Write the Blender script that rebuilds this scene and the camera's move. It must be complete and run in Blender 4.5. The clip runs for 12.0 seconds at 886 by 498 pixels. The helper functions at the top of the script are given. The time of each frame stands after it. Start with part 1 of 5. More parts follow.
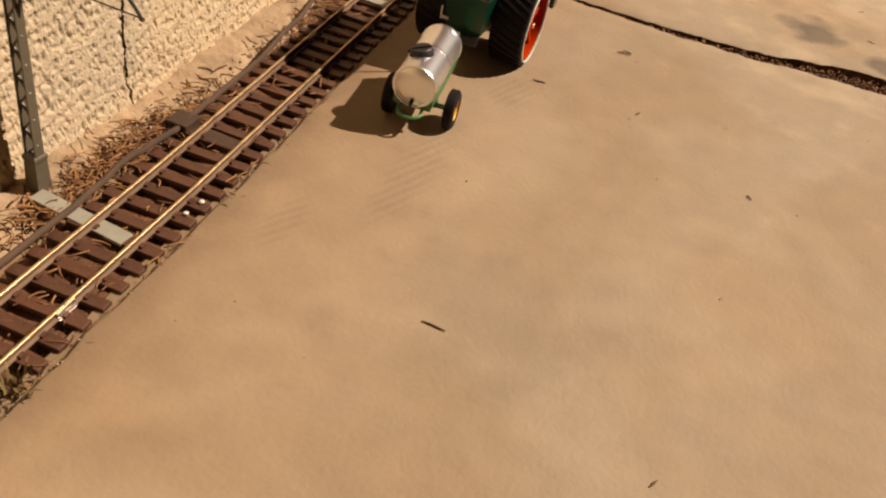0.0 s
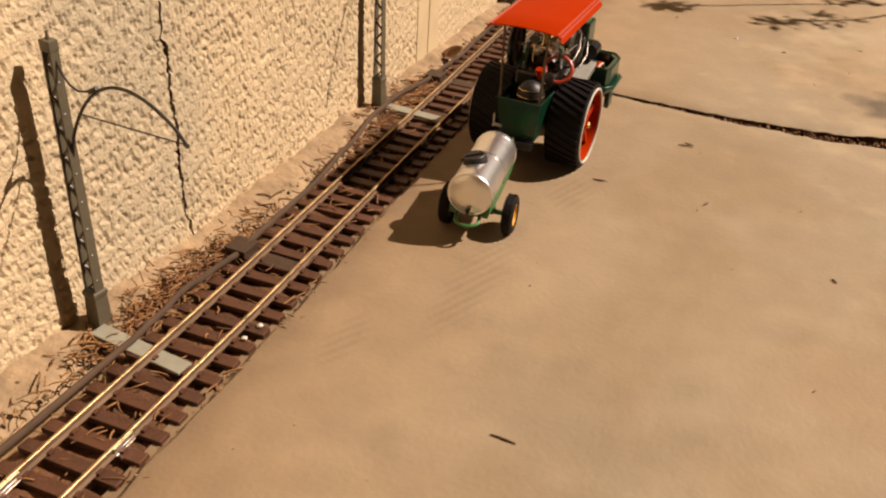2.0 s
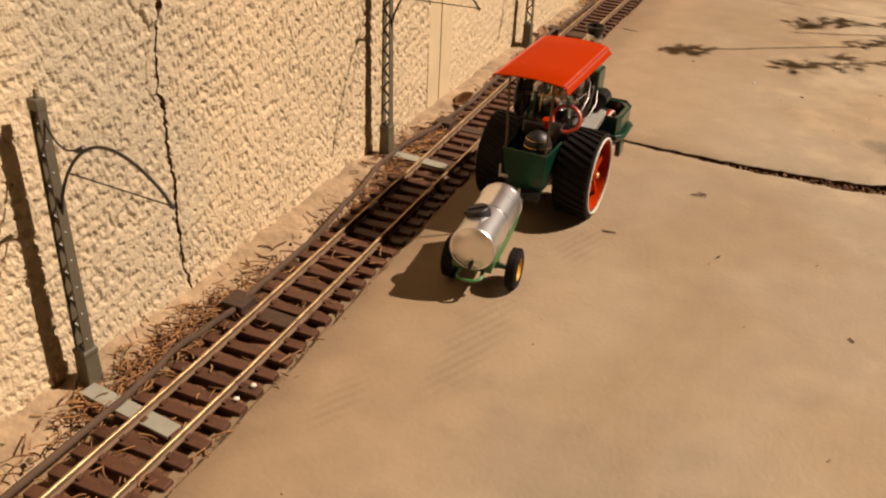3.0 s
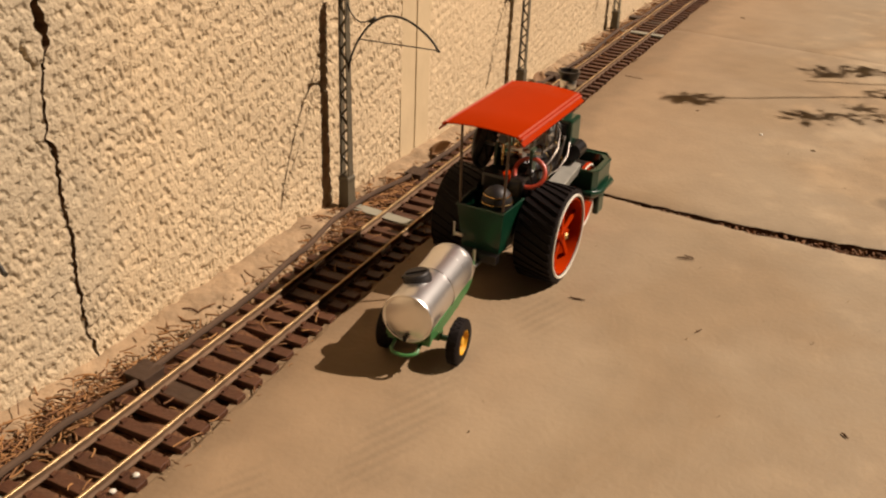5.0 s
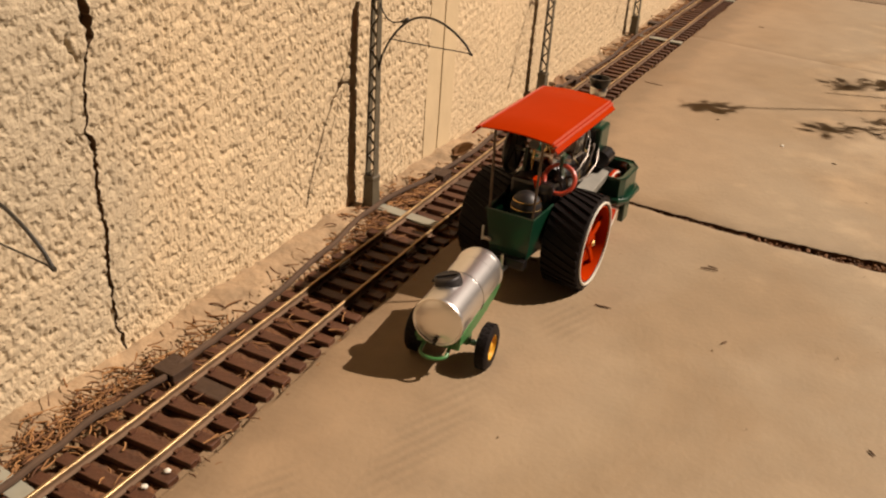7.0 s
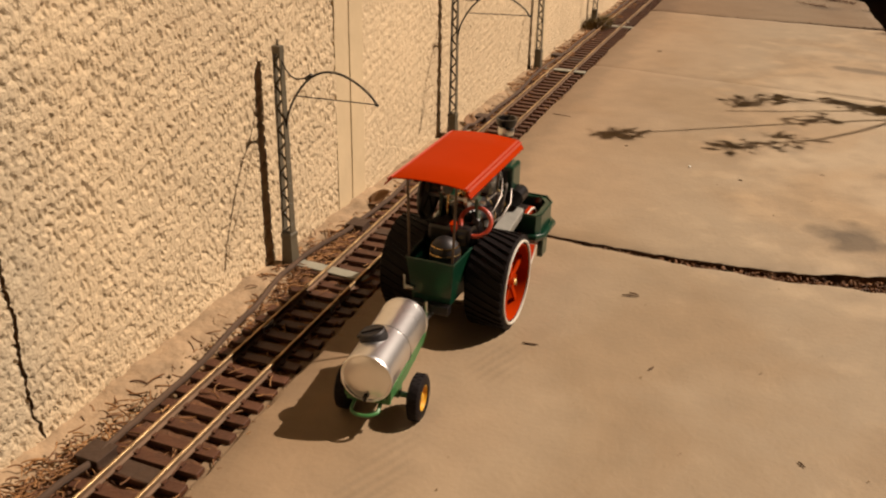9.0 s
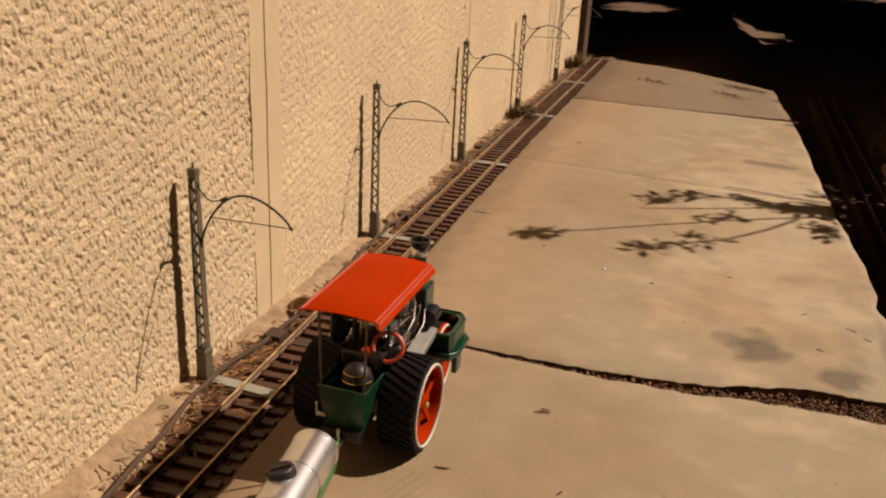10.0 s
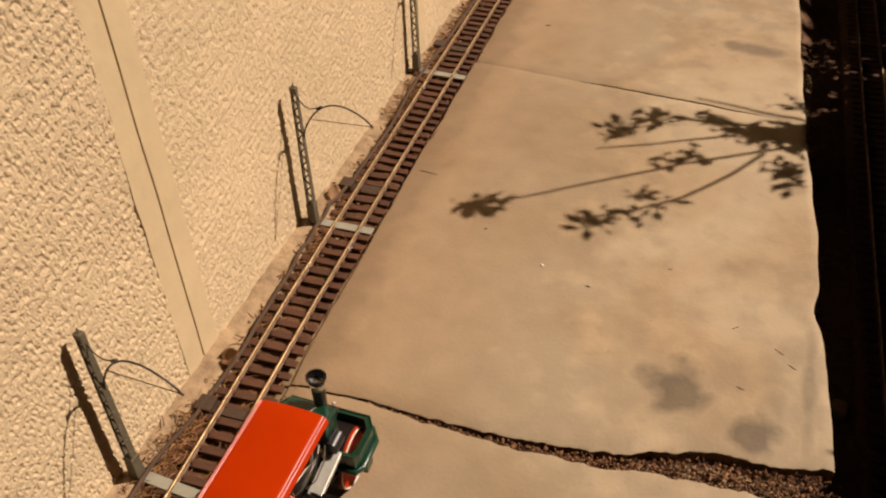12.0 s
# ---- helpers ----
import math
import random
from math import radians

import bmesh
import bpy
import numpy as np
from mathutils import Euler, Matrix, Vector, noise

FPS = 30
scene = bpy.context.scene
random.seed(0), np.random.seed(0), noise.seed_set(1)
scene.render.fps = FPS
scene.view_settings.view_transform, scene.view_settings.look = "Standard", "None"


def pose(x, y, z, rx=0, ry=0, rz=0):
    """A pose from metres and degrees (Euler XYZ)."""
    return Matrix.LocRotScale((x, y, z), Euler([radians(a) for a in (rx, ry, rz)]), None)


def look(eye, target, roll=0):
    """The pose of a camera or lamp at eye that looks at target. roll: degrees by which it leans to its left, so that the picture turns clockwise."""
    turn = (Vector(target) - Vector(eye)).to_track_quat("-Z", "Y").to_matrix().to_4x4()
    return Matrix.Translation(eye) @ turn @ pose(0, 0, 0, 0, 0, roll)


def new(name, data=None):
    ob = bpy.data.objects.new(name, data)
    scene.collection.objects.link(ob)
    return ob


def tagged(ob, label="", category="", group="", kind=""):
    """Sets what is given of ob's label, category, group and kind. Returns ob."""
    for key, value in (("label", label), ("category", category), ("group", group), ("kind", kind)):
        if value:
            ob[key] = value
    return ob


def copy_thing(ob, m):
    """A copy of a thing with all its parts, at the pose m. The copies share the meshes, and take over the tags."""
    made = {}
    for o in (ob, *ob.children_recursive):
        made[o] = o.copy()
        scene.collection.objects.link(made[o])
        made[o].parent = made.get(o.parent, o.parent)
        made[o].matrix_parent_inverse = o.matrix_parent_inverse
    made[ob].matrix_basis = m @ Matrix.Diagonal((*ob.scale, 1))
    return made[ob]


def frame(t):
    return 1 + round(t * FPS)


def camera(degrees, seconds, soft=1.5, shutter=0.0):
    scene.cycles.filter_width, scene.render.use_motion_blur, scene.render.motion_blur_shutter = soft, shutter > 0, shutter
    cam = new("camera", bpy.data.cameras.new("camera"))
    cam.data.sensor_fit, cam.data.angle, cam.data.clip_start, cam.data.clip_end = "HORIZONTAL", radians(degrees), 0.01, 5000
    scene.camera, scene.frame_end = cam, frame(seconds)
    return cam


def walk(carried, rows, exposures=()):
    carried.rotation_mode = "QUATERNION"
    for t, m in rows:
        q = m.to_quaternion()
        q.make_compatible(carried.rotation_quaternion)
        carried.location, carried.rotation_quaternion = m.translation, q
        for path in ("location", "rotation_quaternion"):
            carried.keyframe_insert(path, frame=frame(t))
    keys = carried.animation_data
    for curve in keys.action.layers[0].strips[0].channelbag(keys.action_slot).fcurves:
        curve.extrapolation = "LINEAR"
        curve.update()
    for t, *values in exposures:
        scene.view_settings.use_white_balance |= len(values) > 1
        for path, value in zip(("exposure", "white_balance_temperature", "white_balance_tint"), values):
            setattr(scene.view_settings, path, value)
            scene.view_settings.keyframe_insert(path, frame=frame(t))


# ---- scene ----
cam = camera(52.0, 12.0, soft=2.2)
PATH = [
    (0, (0.5180, -1.0990, 0.5408), (0.3318, -0.3459, -0.0902), 12.31),
    (0.5, (0.5018, -1.0999, 0.5216), (0.2887, -0.3396, -0.0920), 9.84),
    (1, (0.5116, -1.1126, 0.4886), (0.2317, -0.3614, -0.1093), 4.92),
    (1.2, (0.5141, -1.1095, 0.4986), (0.2296, -0.3549, -0.0927), 4.05),
    (1.5, (0.5228, -1.0923, 0.5154), (0.2096, -0.3217, -0.0397), 1.99),
    (2, (0.5315, -1.0734, 0.5176), (0.2228, -0.2880, -0.0190), 3.70),
    (2.5, (0.5404, -1.0569, 0.5249), (0.2114, -0.2658, 0.0092), 3.15),
    (2.7, (0.5392, -1.0526, 0.5257), (0.2068, -0.2592, 0.0158), 2.93),
    (4.3, (0.5773, -0.9053, 0.4964), (0.1576, -0.1463, -0.0013), 4.02),
    (4.5, (0.5816, -0.8989, 0.4879), (0.1705, -0.1298, -0.0015), 3.53),
    (5, (0.5864, -0.8957, 0.4930), (0.1900, -0.1035, 0.0291), 2.38),
    (5.5, (0.5755, -0.8986, 0.4916), (0.1717, -0.1115, 0.0253), 2.23),
    (6, (0.5809, -0.8961, 0.4953), (0.1754, -0.1061, 0.0354), 1.80),
    (6.5, (0.5671, -0.8994, 0.4944), (0.1810, -0.1081, 0.0203), 4.19),
    (7, (0.5569, -0.9083, 0.4985), (0.1639, -0.1167, 0.0307), 4.32),
    (7.5, (0.5573, -0.9112, 0.5052), (0.1839, -0.1009, 0.0537), 3.83),
    (7.7, (0.5612, -0.9073, 0.5111), (0.2026, -0.0835, 0.0720), 2.47),
    (9.3, (0.5612, -0.8947, 0.5101), (0.2444, -0.0452, 0.0882), 0.67),
    (9.5, (0.5728, -0.8908, 0.5207), (0.2749, -0.0260, 0.1165), 0.94),
    (9.8, (0.5778, -0.8823, 0.5565), (0.2875, -0.0016, 0.1820), 2.56),
    (10, (0.5776, -0.8768, 0.5850), (0.3014, 0.0109, 0.2165), 2.89),
    (10.2, (0.5839, -0.8603, 0.6131), (0.3183, 0.0218, 0.2241), 3.97),
    (10.3, (0.5786, -0.8531, 0.6397), (0.3309, 0.0183, 0.2161), 5.17),
    (10.5, (0.5950, -0.8436, 0.7335), (0.3415, 0.0131, 0.2844), 3.60),
    (10.8, (0.6323, -0.8288, 0.8638), (0.3708, -0.0151, 0.3446), 3.84),
    (11, (0.6674, -0.7975, 0.9229), (0.3878, -0.0266, 0.3507), 2.16),
    (11.2, (0.7019, -0.7587, 0.9605), (0.4039, -0.0142, 0.3631), -2.23),
    (11.5, (0.6938, -0.6949, 0.9956), (0.4064, 0.0255, 0.3643), -2.28),
    (12, (0.6472, -0.5430, 1.0227), (0.3879, 0.1618, 0.3623), -1.94),
]
EXPOSURE = [(t, stops + 0.80, 6780.0, 22.0) for t, stops in ((0.0, -0.2), (0.5, 0.02), (1.0, -0.1), (1.5, 0.12), (2.0, -0.2), (2.5, -0.22), (4.5, -0.40), (5.0, -0.39), (6.0, -0.32), (7.0, -0.34), (7.5, -0.47), (9.5, -0.42), (10.2, -0.50), (10.5, -0.42), (12.0, -0.39))]
walk(cam, [(t, look(eye, target, roll)) for t, eye, target, roll in PATH], EXPOSURE)

# ---- light: clear late-morning sun from the open side of the yard ----
SUN_FROM = Vector((0.160, 0.105, 0.201)).normalized()
world = bpy.data.worlds.new("sky")
scene.world = world
world.use_nodes = True
wn = world.node_tree
sky = wn.nodes.new("ShaderNodeTexSky")
sky.sky_type, sky.sun_disc = "NISHITA", False
sky.air_density, sky.dust_density, sky.ozone_density = 0.3, 6.0, 0.0
sky.sun_elevation = math.asin(SUN_FROM.z)
sky.sun_rotation = math.atan2(SUN_FROM.x, SUN_FROM.y)
wn.nodes["Background"].inputs[1].default_value = 0.0009
haze = wn.nodes.new("ShaderNodeMix")
haze.data_type, haze.blend_type = "RGBA", "MULTIPLY"
haze.inputs["Factor"].default_value = 1.0
haze.inputs["B"].default_value = (1.0, 0.80, 0.58, 1)
wn.links.new(sky.outputs[0], haze.inputs["A"])
wn.links.new(haze.outputs["Result"], wn.nodes["Background"].inputs[0])
sun = new("sun", bpy.data.lights.new("sun", "SUN"))
sun.data.energy, sun.data.angle, sun.data.color = 5.0, radians(0.53), (1.0, 0.89, 0.72)
sun.matrix_world = look(SUN_FROM * 8, (0, 0, 0))

# ---- materials ----
def material(name, colour, rough=0.7, metal=0.0, vary=0.15, grain=60.0, patch=6.0, bump=0.0, bump_scale=120.0, spread=0.0, coat=0.0):
    """Base colour varied at two scales (fine grain, broad patches), optional relief, per-object spread."""
    m = bpy.data.materials.new(name)
    m.use_nodes = True
    t, n = m.node_tree, m.node_tree.nodes
    b = n["Principled BSDF"]
    b.inputs["Roughness"].default_value, b.inputs["Metallic"].default_value = rough, metal
    b.inputs["Coat Weight"].default_value = coat
    co = n.new("ShaderNodeTexCoord")
    fine, broad = n.new("ShaderNodeTexNoise"), n.new("ShaderNodeTexNoise")
    for node, scale in ((fine, grain), (broad, patch)):
        t.links.new(co.outputs["Object"], node.inputs["Vector"])
        node.inputs["Scale"].default_value, node.inputs["Detail"].default_value = scale, 5.0
    add = n.new("ShaderNodeMath")
    add.operation = "ADD"
    t.links.new(fine.outputs["Fac"], add.inputs[0])
    t.links.new(broad.outputs["Fac"], add.inputs[1])
    val = add.outputs[0]
    if spread:
        info, mul, plus = n.new("ShaderNodeObjectInfo"), n.new("ShaderNodeMath"), n.new("ShaderNodeMath")
        mul.operation, plus.operation = "MULTIPLY_ADD", "ADD"
        mul.inputs[1].default_value, mul.inputs[2].default_value = spread, -spread / 2
        t.links.new(info.outputs["Random"], mul.inputs[0])
        t.links.new(mul.outputs[0], plus.inputs[0])
        t.links.new(val, plus.inputs[1])
        val = plus.outputs[0]
    ramp = n.new("ShaderNodeMapRange")
    ramp.inputs["From Min"].default_value, ramp.inputs["From Max"].default_value = 0.6, 1.4
    ramp.inputs["To Min"].default_value, ramp.inputs["To Max"].default_value = 1 - vary, 1 + vary
    t.links.new(val, ramp.inputs["Value"])
    mix = n.new("ShaderNodeVectorMath")
    mix.operation = "SCALE"
    mix.inputs[0].default_value = colour
    t.links.new(ramp.outputs[0], mix.inputs["Scale"])
    t.links.new(mix.outputs[0], b.inputs["Base Color"])
    if bump:
        tex, bm = n.new("ShaderNodeTexNoise"), n.new("ShaderNodeBump")
        tex.inputs["Scale"].default_value, tex.inputs["Detail"].default_value = bump_scale, 6.0
        t.links.new(co.outputs["Object"], tex.inputs["Vector"])
        t.links.new(tex.outputs["Fac"], bm.inputs["Height"])
        bm.inputs["Strength"].default_value, bm.inputs["Distance"].default_value = bump, 0.004
        t.links.new(bm.outputs[0], b.inputs["Normal"])
    return m


def island_material(name, low, high, rough=0.85):
    """Loose bits, each with a shade of its own between two colours."""
    m = bpy.data.materials.new(name)
    m.use_nodes = True
    t, n = m.node_tree, m.node_tree.nodes
    geo, mix = n.new("ShaderNodeNewGeometry"), n.new("ShaderNodeMix")
    mix.data_type = "RGBA"
    mix.inputs["A"].default_value, mix.inputs["B"].default_value = (*low, 1), (*high, 1)
    t.links.new(geo.outputs["Random Per Island"], mix.inputs["Factor"])
    t.links.new(mix.outputs["Result"], n["Principled BSDF"].inputs["Base Color"])
    n["Principled BSDF"].inputs["Roughness"].default_value = rough
    return m


def concrete_material(name, base):
    """Trowelled concrete: pale, blotched, with brown damp stains, faint ribbed tyre prints and pits."""
    m = material(name, base, rough=0.8, vary=0.13, grain=22.0, patch=1.7, bump=0.18, bump_scale=160.0)
    t, n = m.node_tree, m.node_tree.nodes
    b = n["Principled BSDF"]
    colour = b.inputs["Base Color"].links[0].from_socket
    co = n.new("ShaderNodeTexCoord")
    # brown washes and pale dusty patches
    wash, ramp, tone = n.new("ShaderNodeTexNoise"), n.new("ShaderNodeMapRange"), n.new("ShaderNodeMix")
    wash.inputs["Scale"].default_value, wash.inputs["Detail"].default_value, wash.inputs["Distortion"].default_value = 3.4, 6.0, 0.6
    t.links.new(co.outputs["Object"], wash.inputs["Vector"])
    ramp.inputs["From Min"].default_value, ramp.inputs["From Max"].default_value = 0.43, 0.60
    t.links.new(wash.outputs["Fac"], ramp.inputs["Value"])
    tone.data_type, tone.blend_type = "RGBA", "MULTIPLY"
    t.links.new(ramp.outputs[0], tone.inputs["Factor"])
    t.links.new(colour, tone.inputs["A"])
    tone.inputs["B"].default_value = (0.88, 0.815, 0.735, 1)
    colour = tone.outputs["Result"]
    warp = n.new("ShaderNodeTexNoise")
    warp.inputs["Scale"].default_value, warp.inputs["Detail"].default_value = 16.0, 5.0
    t.links.new(co.outputs["Object"], warp.inputs["Vector"])
    # damp stains, darker washes and, at negative depth, paler patches: centre x, y, half-widths
    for x, y, a, c, depth in ((0.66, 0.365, 0.06, 0.06, 0.6), (0.775, 0.305, 0.05, 0.032, 0.58), (0.70, 1.39, 0.085, 0.035, 0.48), (0.60, 2.2, 0.12, 0.03, 0.3), (0.68, 0.95, 0.26, 0.85, -0.29), (0.43, -0.50, 0.14, 0.12, 0.11), (0.63, -0.38, 0.10, 0.16, -0.08), (0.845, 0.42, 0.012, 0.13, 0.3), (0.80, 0.36, 0.02, 0.05, 0.2), (0.2, -0.35, 0.13, 0.55, 0.10), (0.27, 0.8, 0.1, 0.5, 0.07)):
        mp = n.new("ShaderNodeMapping")
        mp.vector_type = "TEXTURE"
        mp.inputs["Location"].default_value = (x, y, 0)
        mp.inputs["Scale"].default_value = (a, c, 1)
        t.links.new(co.outputs["Object"], mp.inputs["Vector"])
        ln = n.new("ShaderNodeVectorMath")
        ln.operation = "LENGTH"
        t.links.new(mp.outputs[0], ln.inputs[0])
        ad = n.new("ShaderNodeMath")
        ad.operation = "MULTIPLY_ADD"
        t.links.new(warp.outputs["Fac"], ad.inputs[0])
        ad.inputs[1].default_value = 2.6
        t.links.new(ln.outputs["Value"], ad.inputs[2])
        mr = n.new("ShaderNodeMapRange")
        mr.inputs["From Min"].default_value, mr.inputs["From Max"].default_value = 1.7, 2.3
        mr.inputs["To Min"].default_value, mr.inputs["To Max"].default_value = 1 - depth, 1.0
        t.links.new(ad.outputs[0], mr.inputs["Value"])
        sc = n.new("ShaderNodeVectorMath")
        sc.operation = "SCALE"
        t.links.new(colour, sc.inputs[0])
        t.links.new(mr.outputs[0], sc.inputs["Scale"])
        colour = sc.outputs[0]
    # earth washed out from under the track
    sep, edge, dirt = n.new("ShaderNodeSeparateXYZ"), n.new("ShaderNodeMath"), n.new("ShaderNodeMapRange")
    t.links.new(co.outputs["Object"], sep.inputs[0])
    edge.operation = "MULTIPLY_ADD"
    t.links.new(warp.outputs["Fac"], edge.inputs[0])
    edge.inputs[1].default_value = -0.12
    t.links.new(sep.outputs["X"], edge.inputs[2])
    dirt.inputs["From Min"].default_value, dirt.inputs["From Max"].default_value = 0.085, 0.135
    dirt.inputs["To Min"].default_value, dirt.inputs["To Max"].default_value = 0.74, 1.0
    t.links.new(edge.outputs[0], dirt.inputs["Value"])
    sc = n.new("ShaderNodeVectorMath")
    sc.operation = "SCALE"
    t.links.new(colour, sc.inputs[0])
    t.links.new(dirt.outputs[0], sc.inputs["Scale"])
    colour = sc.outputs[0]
    # reddish dust trodden out from the track
    shift, near, dust = n.new("ShaderNodeMath"), n.new("ShaderNodeMapRange"), n.new("ShaderNodeMix")
    shift.operation = "MULTIPLY_ADD"
    t.links.new(wash.outputs["Fac"], shift.inputs[0])
    shift.inputs[1].default_value = 0.5
    t.links.new(sep.outputs["X"], shift.inputs[2])
    near.inputs["From Min"].default_value, near.inputs["From Max"].default_value = 0.35, 0.68
    near.inputs["To Min"].default_value, near.inputs["To Max"].default_value = 0.9, 0.0
    t.links.new(shift.outputs[0], near.inputs["Value"])
    dust.data_type, dust.blend_type = "RGBA", "MULTIPLY"
    t.links.new(near.outputs[0], dust.inputs["Factor"])
    t.links.new(colour, dust.inputs["A"])
    dust.inputs["B"].default_value = (0.97, 0.83, 0.71, 1)
    colour = dust.outputs["Result"]
    # faint ribbed prints of rubber tread: centre, half-widths, turn of the ribs
    for x, y, a, c, turn in ((0.285, -0.36, 0.028, 0.11, 24), (0.32, -0.13, 0.03, 0.05, 20), (0.215, -0.50, 0.02, 0.05, 30)):
        mp = n.new("ShaderNodeMapping")
        mp.vector_type = "TEXTURE"
        mp.inputs["Location"].default_value, mp.inputs["Scale"].default_value = (x, y, 0), (a, c, 1)
        t.links.new(co.outputs["Object"], mp.inputs["Vector"])
        ln = n.new("ShaderNodeVectorMath")
        ln.operation = "LENGTH"
        t.links.new(mp.outputs[0], ln.inputs[0])
        rot, wave = n.new("ShaderNodeMapping"), n.new("ShaderNodeTexWave")
        rot.inputs["Rotation"].default_value = (0, 0, radians(turn))
        t.links.new(co.outputs["Object"], rot.inputs["Vector"])
        t.links.new(rot.outputs[0], wave.inputs["Vector"])
        wave.inputs["Scale"].default_value, wave.inputs["Distortion"].default_value, wave.inputs["Detail"].default_value = 30.0, 1.6, 3.0
        mask, mul, one = n.new("ShaderNodeMapRange"), n.new("ShaderNodeMath"), n.new("ShaderNodeMath")
        mask.inputs["From Min"].default_value, mask.inputs["From Max"].default_value = 1.1, 0.5
        mask.inputs["To Max"].default_value = 0.12
        mul.operation, one.operation = "MULTIPLY", "SUBTRACT"
        t.links.new(ln.outputs["Value"], mask.inputs["Value"])
        t.links.new(wave.outputs["Fac"], mul.inputs[0])
        t.links.new(mask.outputs[0], mul.inputs[1])
        one.inputs[0].default_value = 1.0
        t.links.new(mul.outputs[0], one.inputs[1])
        sc = n.new("ShaderNodeVectorMath")
        sc.operation = "SCALE"
        t.links.new(colour, sc.inputs[0])
        t.links.new(one.outputs[0], sc.inputs["Scale"])
        colour = sc.outputs[0]
    t.links.new(colour, b.inputs["Base Color"])
    return m


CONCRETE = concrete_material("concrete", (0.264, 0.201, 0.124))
END_CONCRETE = concrete_material("end_concrete", (0.175, 0.121, 0.067))
DARK_EDGE = material("dark_concrete_edge", (0.0808, 0.0414, 0.0171), rough=0.95, vary=0.5, grain=60.0, patch=12.0, bump=0.8, bump_scale=130.0)
STUCCO = material("stucco", (0.532, 0.410, 0.252), rough=0.92, vary=0.15, grain=70.0, patch=4.0, bump=0.55, bump_scale=330.0)


def grey_stucco(m):
    """Greyer, darker colour in an upright swathe on both sides of the crack."""
    t, n = m.node_tree, m.node_tree.nodes
    b = n["Principled BSDF"]
    co, sep, wob, far, fac, tone = n.new("ShaderNodeTexCoord"), n.new("ShaderNodeMapping"), n.new("ShaderNodeTexNoise"), n.new("ShaderNodeVectorMath"), n.new("ShaderNodeMapRange"), n.new("ShaderNodeMix")
    sep.vector_type = "TEXTURE"
    sep.inputs["Location"].default_value, sep.inputs["Scale"].default_value = (0, -0.47, 0.42), (1, 0.11, 0.55)
    wob.inputs["Scale"].default_value, wob.inputs["Detail"].default_value = 14.0, 6.0
    t.links.new(co.outputs["Object"], sep.inputs["Vector"])
    t.links.new(co.outputs["Object"], wob.inputs["Vector"])
    far.operation = "LENGTH"
    t.links.new(sep.outputs[0], far.inputs[0])
    add = n.new("ShaderNodeMath")
    add.operation = "MULTIPLY_ADD"
    add.inputs[1].default_value = 1.4
    t.links.new(wob.outputs["Fac"], add.inputs[0])
    t.links.new(far.outputs["Value"], add.inputs[2])
    fac.inputs["From Min"].default_value, fac.inputs["From Max"].default_value = 1.2, 2.1
    fac.inputs["To Min"].default_value, fac.inputs["To Max"].default_value = 1.0, 0.0
    t.links.new(add.outputs[0], fac.inputs["Value"])
    tone.data_type, tone.blend_type = "RGBA", "MULTIPLY"
    tone.inputs["B"].default_value = (0.78, 0.83, 0.90, 1)
    t.links.new(fac.outputs[0], tone.inputs["Factor"])
    t.links.new(b.inputs["Base Color"].links[0].from_socket, tone.inputs["A"])
    t.links.new(tone.outputs["Result"], b.inputs["Base Color"])


grey_stucco(STUCCO)
PLASTER = material("smooth_plaster", (0.496, 0.383, 0.228), rough=0.88, vary=0.09, grain=30.0, patch=5.0, bump=0.12, bump_scale=90.0)
GAP = material("dark_wall_gap", (0.15, 0.088, 0.042), rough=0.95, vary=0.3)
SOIL = material("sandy_soil", (0.211, 0.133, 0.0637), rough=0.95, vary=0.38, grain=90.0, patch=9.0, bump=0.8, bump_scale=140.0)
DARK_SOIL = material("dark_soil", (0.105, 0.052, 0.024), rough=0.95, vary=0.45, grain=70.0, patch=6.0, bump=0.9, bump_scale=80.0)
LEDGE = material("mortar_ledge", (0.272, 0.188, 0.107), rough=0.95, vary=0.4, grain=60.0, patch=14.0, bump=0.7, bump_scale=110.0)
SLEEPER = material("brown_plastic_sleeper", (0.0643, 0.0229, 0.0088), rough=0.55, vary=0.3, grain=120.0, patch=20.0, bump=0.25, bump_scale=300.0, spread=0.5)
RAIL = material("weathered_brass_rail", (0.44, 0.31, 0.165), rough=0.5, metal=1.0, vary=0.5, grain=60.0, patch=15.0)
RAIL_SIDE = material("oxidised_rail", (0.16, 0.10, 0.06), rough=0.6, metal=0.4, vary=0.3)
NICKEL = material("nickel", (0.72, 0.70, 0.66), rough=0.3, metal=1.0, vary=0.1)
MAST = material("grey_green_mast", (0.096, 0.080, 0.051), rough=0.45, vary=0.2, grain=150.0)
MAST_DARK = material("dark_mast_steel", (0.0275, 0.0237, 0.017), rough=0.5, vary=0.25, grain=150.0)
FOOT = material("grey_plastic_foot", (0.235, 0.225, 0.17), rough=0.6, vary=0.2)
BOX = material("dark_brown_box", (0.0422, 0.0213, 0.0104), rough=0.6, vary=0.25, bump=0.3)
CABLE = material("dusty_cable", (0.06, 0.033, 0.017), rough=0.9, vary=0.4, grain=40.0)
LITTER = island_material("dry_litter", (0.085, 0.032, 0.0105), (0.329, 0.159, 0.0516))
PEBBLE = island_material("pebbles", (0.112, 0.0681, 0.0319), (0.351, 0.249, 0.127))
CRUMB = island_material("earth_crumbs", (0.045, 0.019, 0.008), (0.25, 0.115, 0.045))
TWIG = material("twig", (0.0984, 0.0521, 0.0219), rough=0.9)
